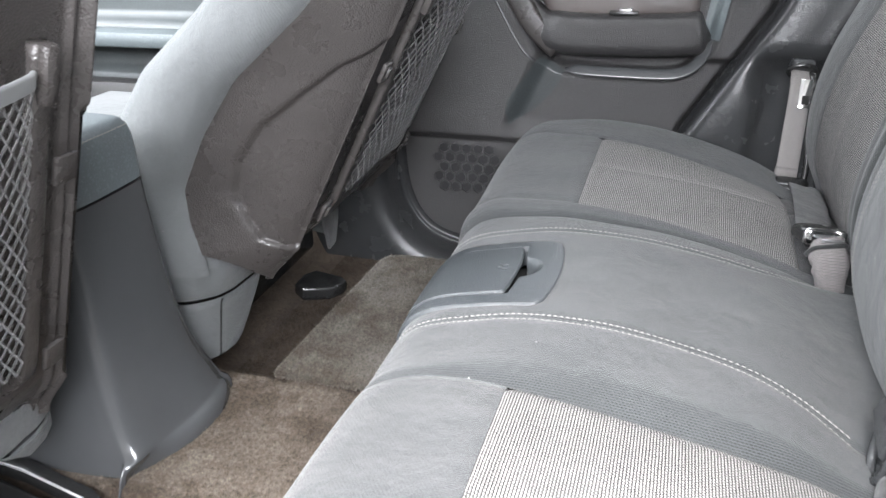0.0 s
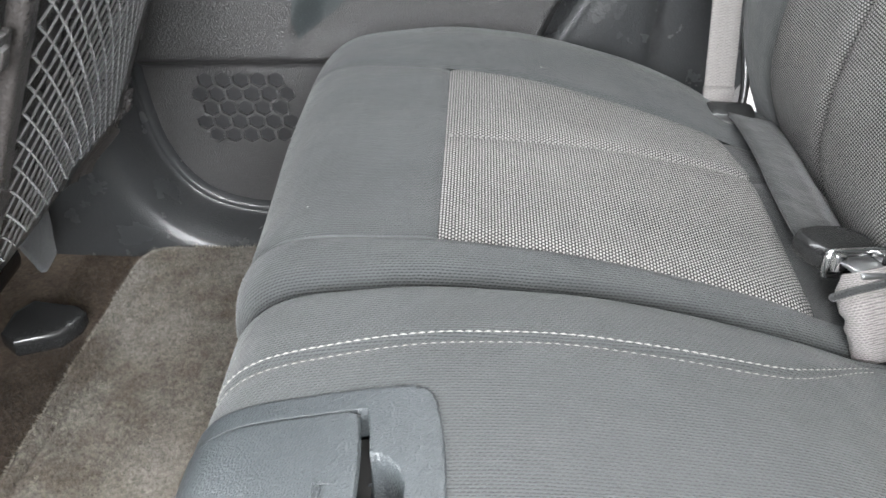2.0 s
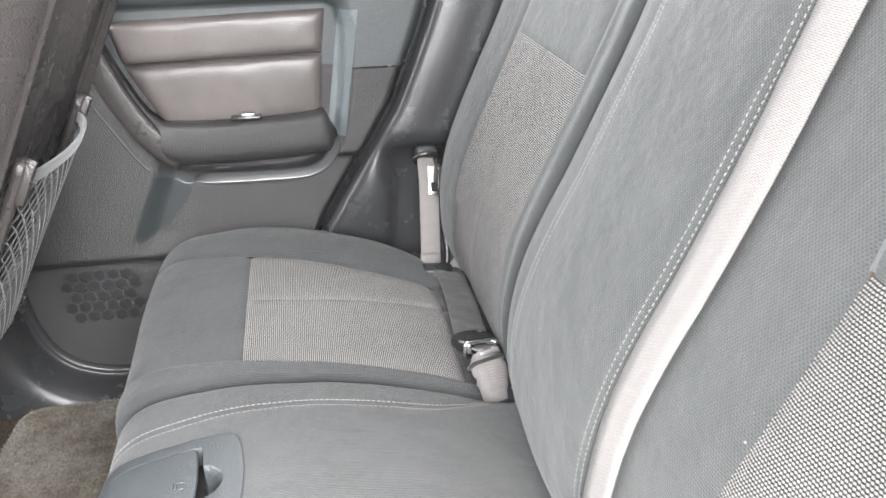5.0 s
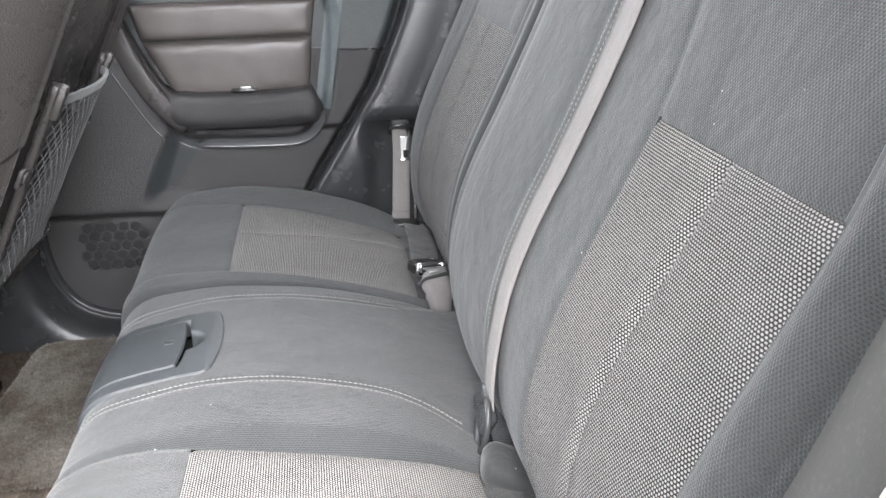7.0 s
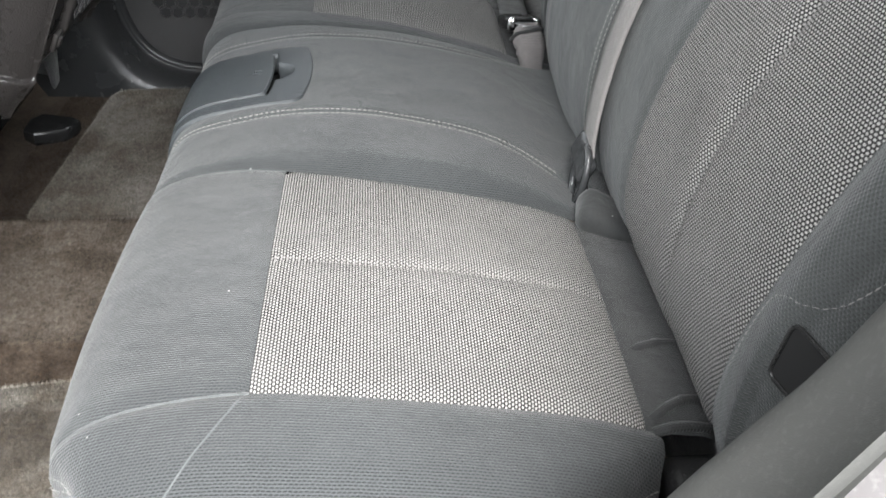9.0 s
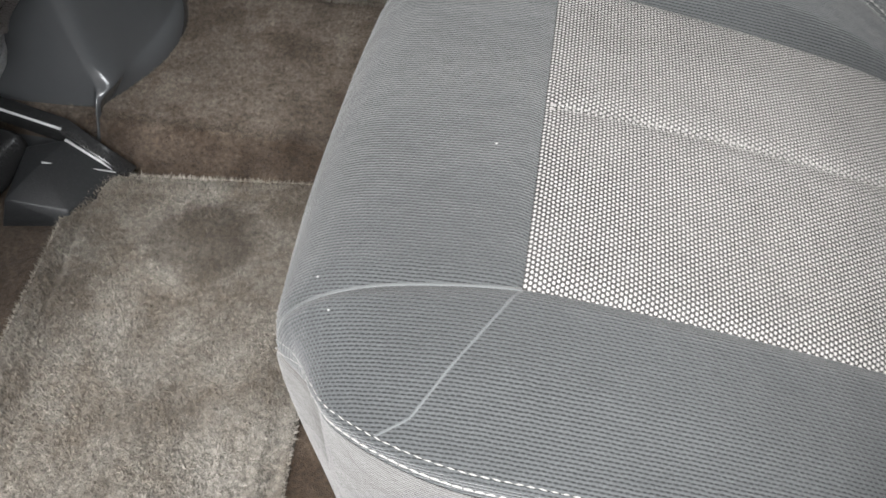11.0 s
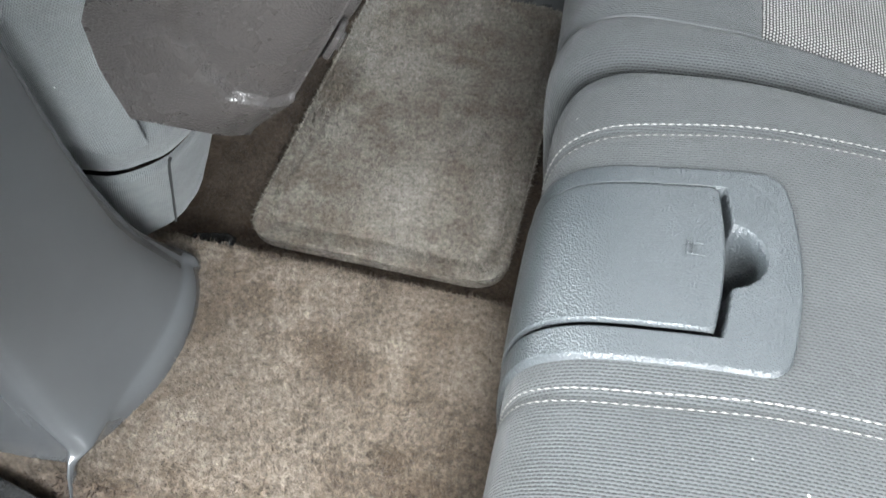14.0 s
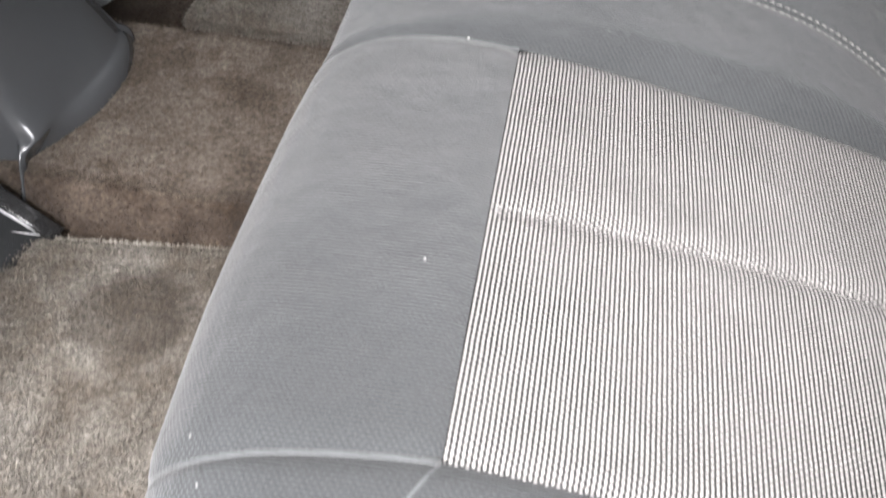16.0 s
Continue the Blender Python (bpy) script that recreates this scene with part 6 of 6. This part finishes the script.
part("stalk_strap", grid(sock, list(range(28)), list(range(len(sock_ring) + 1)), STUB, lambda i, k: (i * 0.0025, k * 0.006)), STUB, bk, "crumpled pale grey webbing stalk")
band = [sock(6, k) for k in range(len(sock_ring))]
part("stalk_band", sweep([p + (p - Vector(sock_line[6])) * 0.08 for p in band], circle(0.003, 6), FLAP_CLOTH, up=(0.2, -0.95, -0.2), closed=True), FLAP_CLOTH, bk, "black band round the stalk")
nb = thing("belt_buckle", "dark cloth-covered buckle between cushion and backrest", "belt buckle", "belt buckles")
part("buckle_cover", bevelled((0.070, 0.050, 0.032), 0.014, Matrix.Translation((0.322, -0.240, 0.258)) @ pose(0, 0, 0, 10, 25, -8), 4), FLAP_CLOTH, nb, "dark cloth buckle cover")
for k, (ya, yb, zz) in enumerate(((-0.505, -0.480, 0.2535), (-0.432, -0.415, 0.2525), (-0.515, -0.508, 0.251))):
    part("flap_fold", sweep([(0.292, ya, zz), (0.306, ya + 0.4 * (yb - ya), zz + 0.0015), (0.322, ya + 0.8 * (yb - ya), zz - 0.001), (0.340, yb, zz - 0.006)], circle(0.0045, 8), FLAP_CLOTH, up=(0, 0, 1)), FLAP_CLOTH, seat)
hinge = thing("bench_pivot", "black plastic pivot cover at the end of the bench", "pivot cover")
part("hinge_cover", bevelled((0.095, 0.105, 0.15), 0.012, Matrix.Translation((0.345, -0.570, 0.160)), 3), BLACK_PLASTIC, hinge)
part("hinge_knuckle", bevelled((0.030, 0.022, 0.020), 0.008, Matrix.Translation((0.298, -0.606, 0.228)), 3), PILLAR_PLASTIC, hinge, "small rounded plastic knuckle")
part("hinge_lever", bevelled((0.006, 0.030, 0.010), 0.002, Matrix.Translation((0.352, -0.538, 0.243)) @ pose(0, 0, 0, 0, 0, 25)), STEEL, hinge, "thin steel lever edge")
slot = thing("latch_slot", "black latch opening framed in the backrest bolster", "latch")
slot_s, slot_c = on_back(LB, 0.398, -0.601)
slot_p = LB.pos(slot_s, slot_c)
sm = axes(slot_p, LB.pos(slot_s, slot_c - 0.2) - slot_p, LB.pos(slot_s + 0.006, slot_c) - slot_p)
out = [(a, b) for a, b in rrect(0.040, 0.040, 0.006)]
part("slot_frame", sweep([sm @ Vector((a, b, 0.0015)) for a, b in out], circle(0.0016, 6), BLACK_PLASTIC, up=sm.col[2].xyz, closed=True), BLACK_PLASTIC, slot, "thin black frame")
part("slot_opening", prism(out, 0.003, 0.0, sm), BLACK, slot)
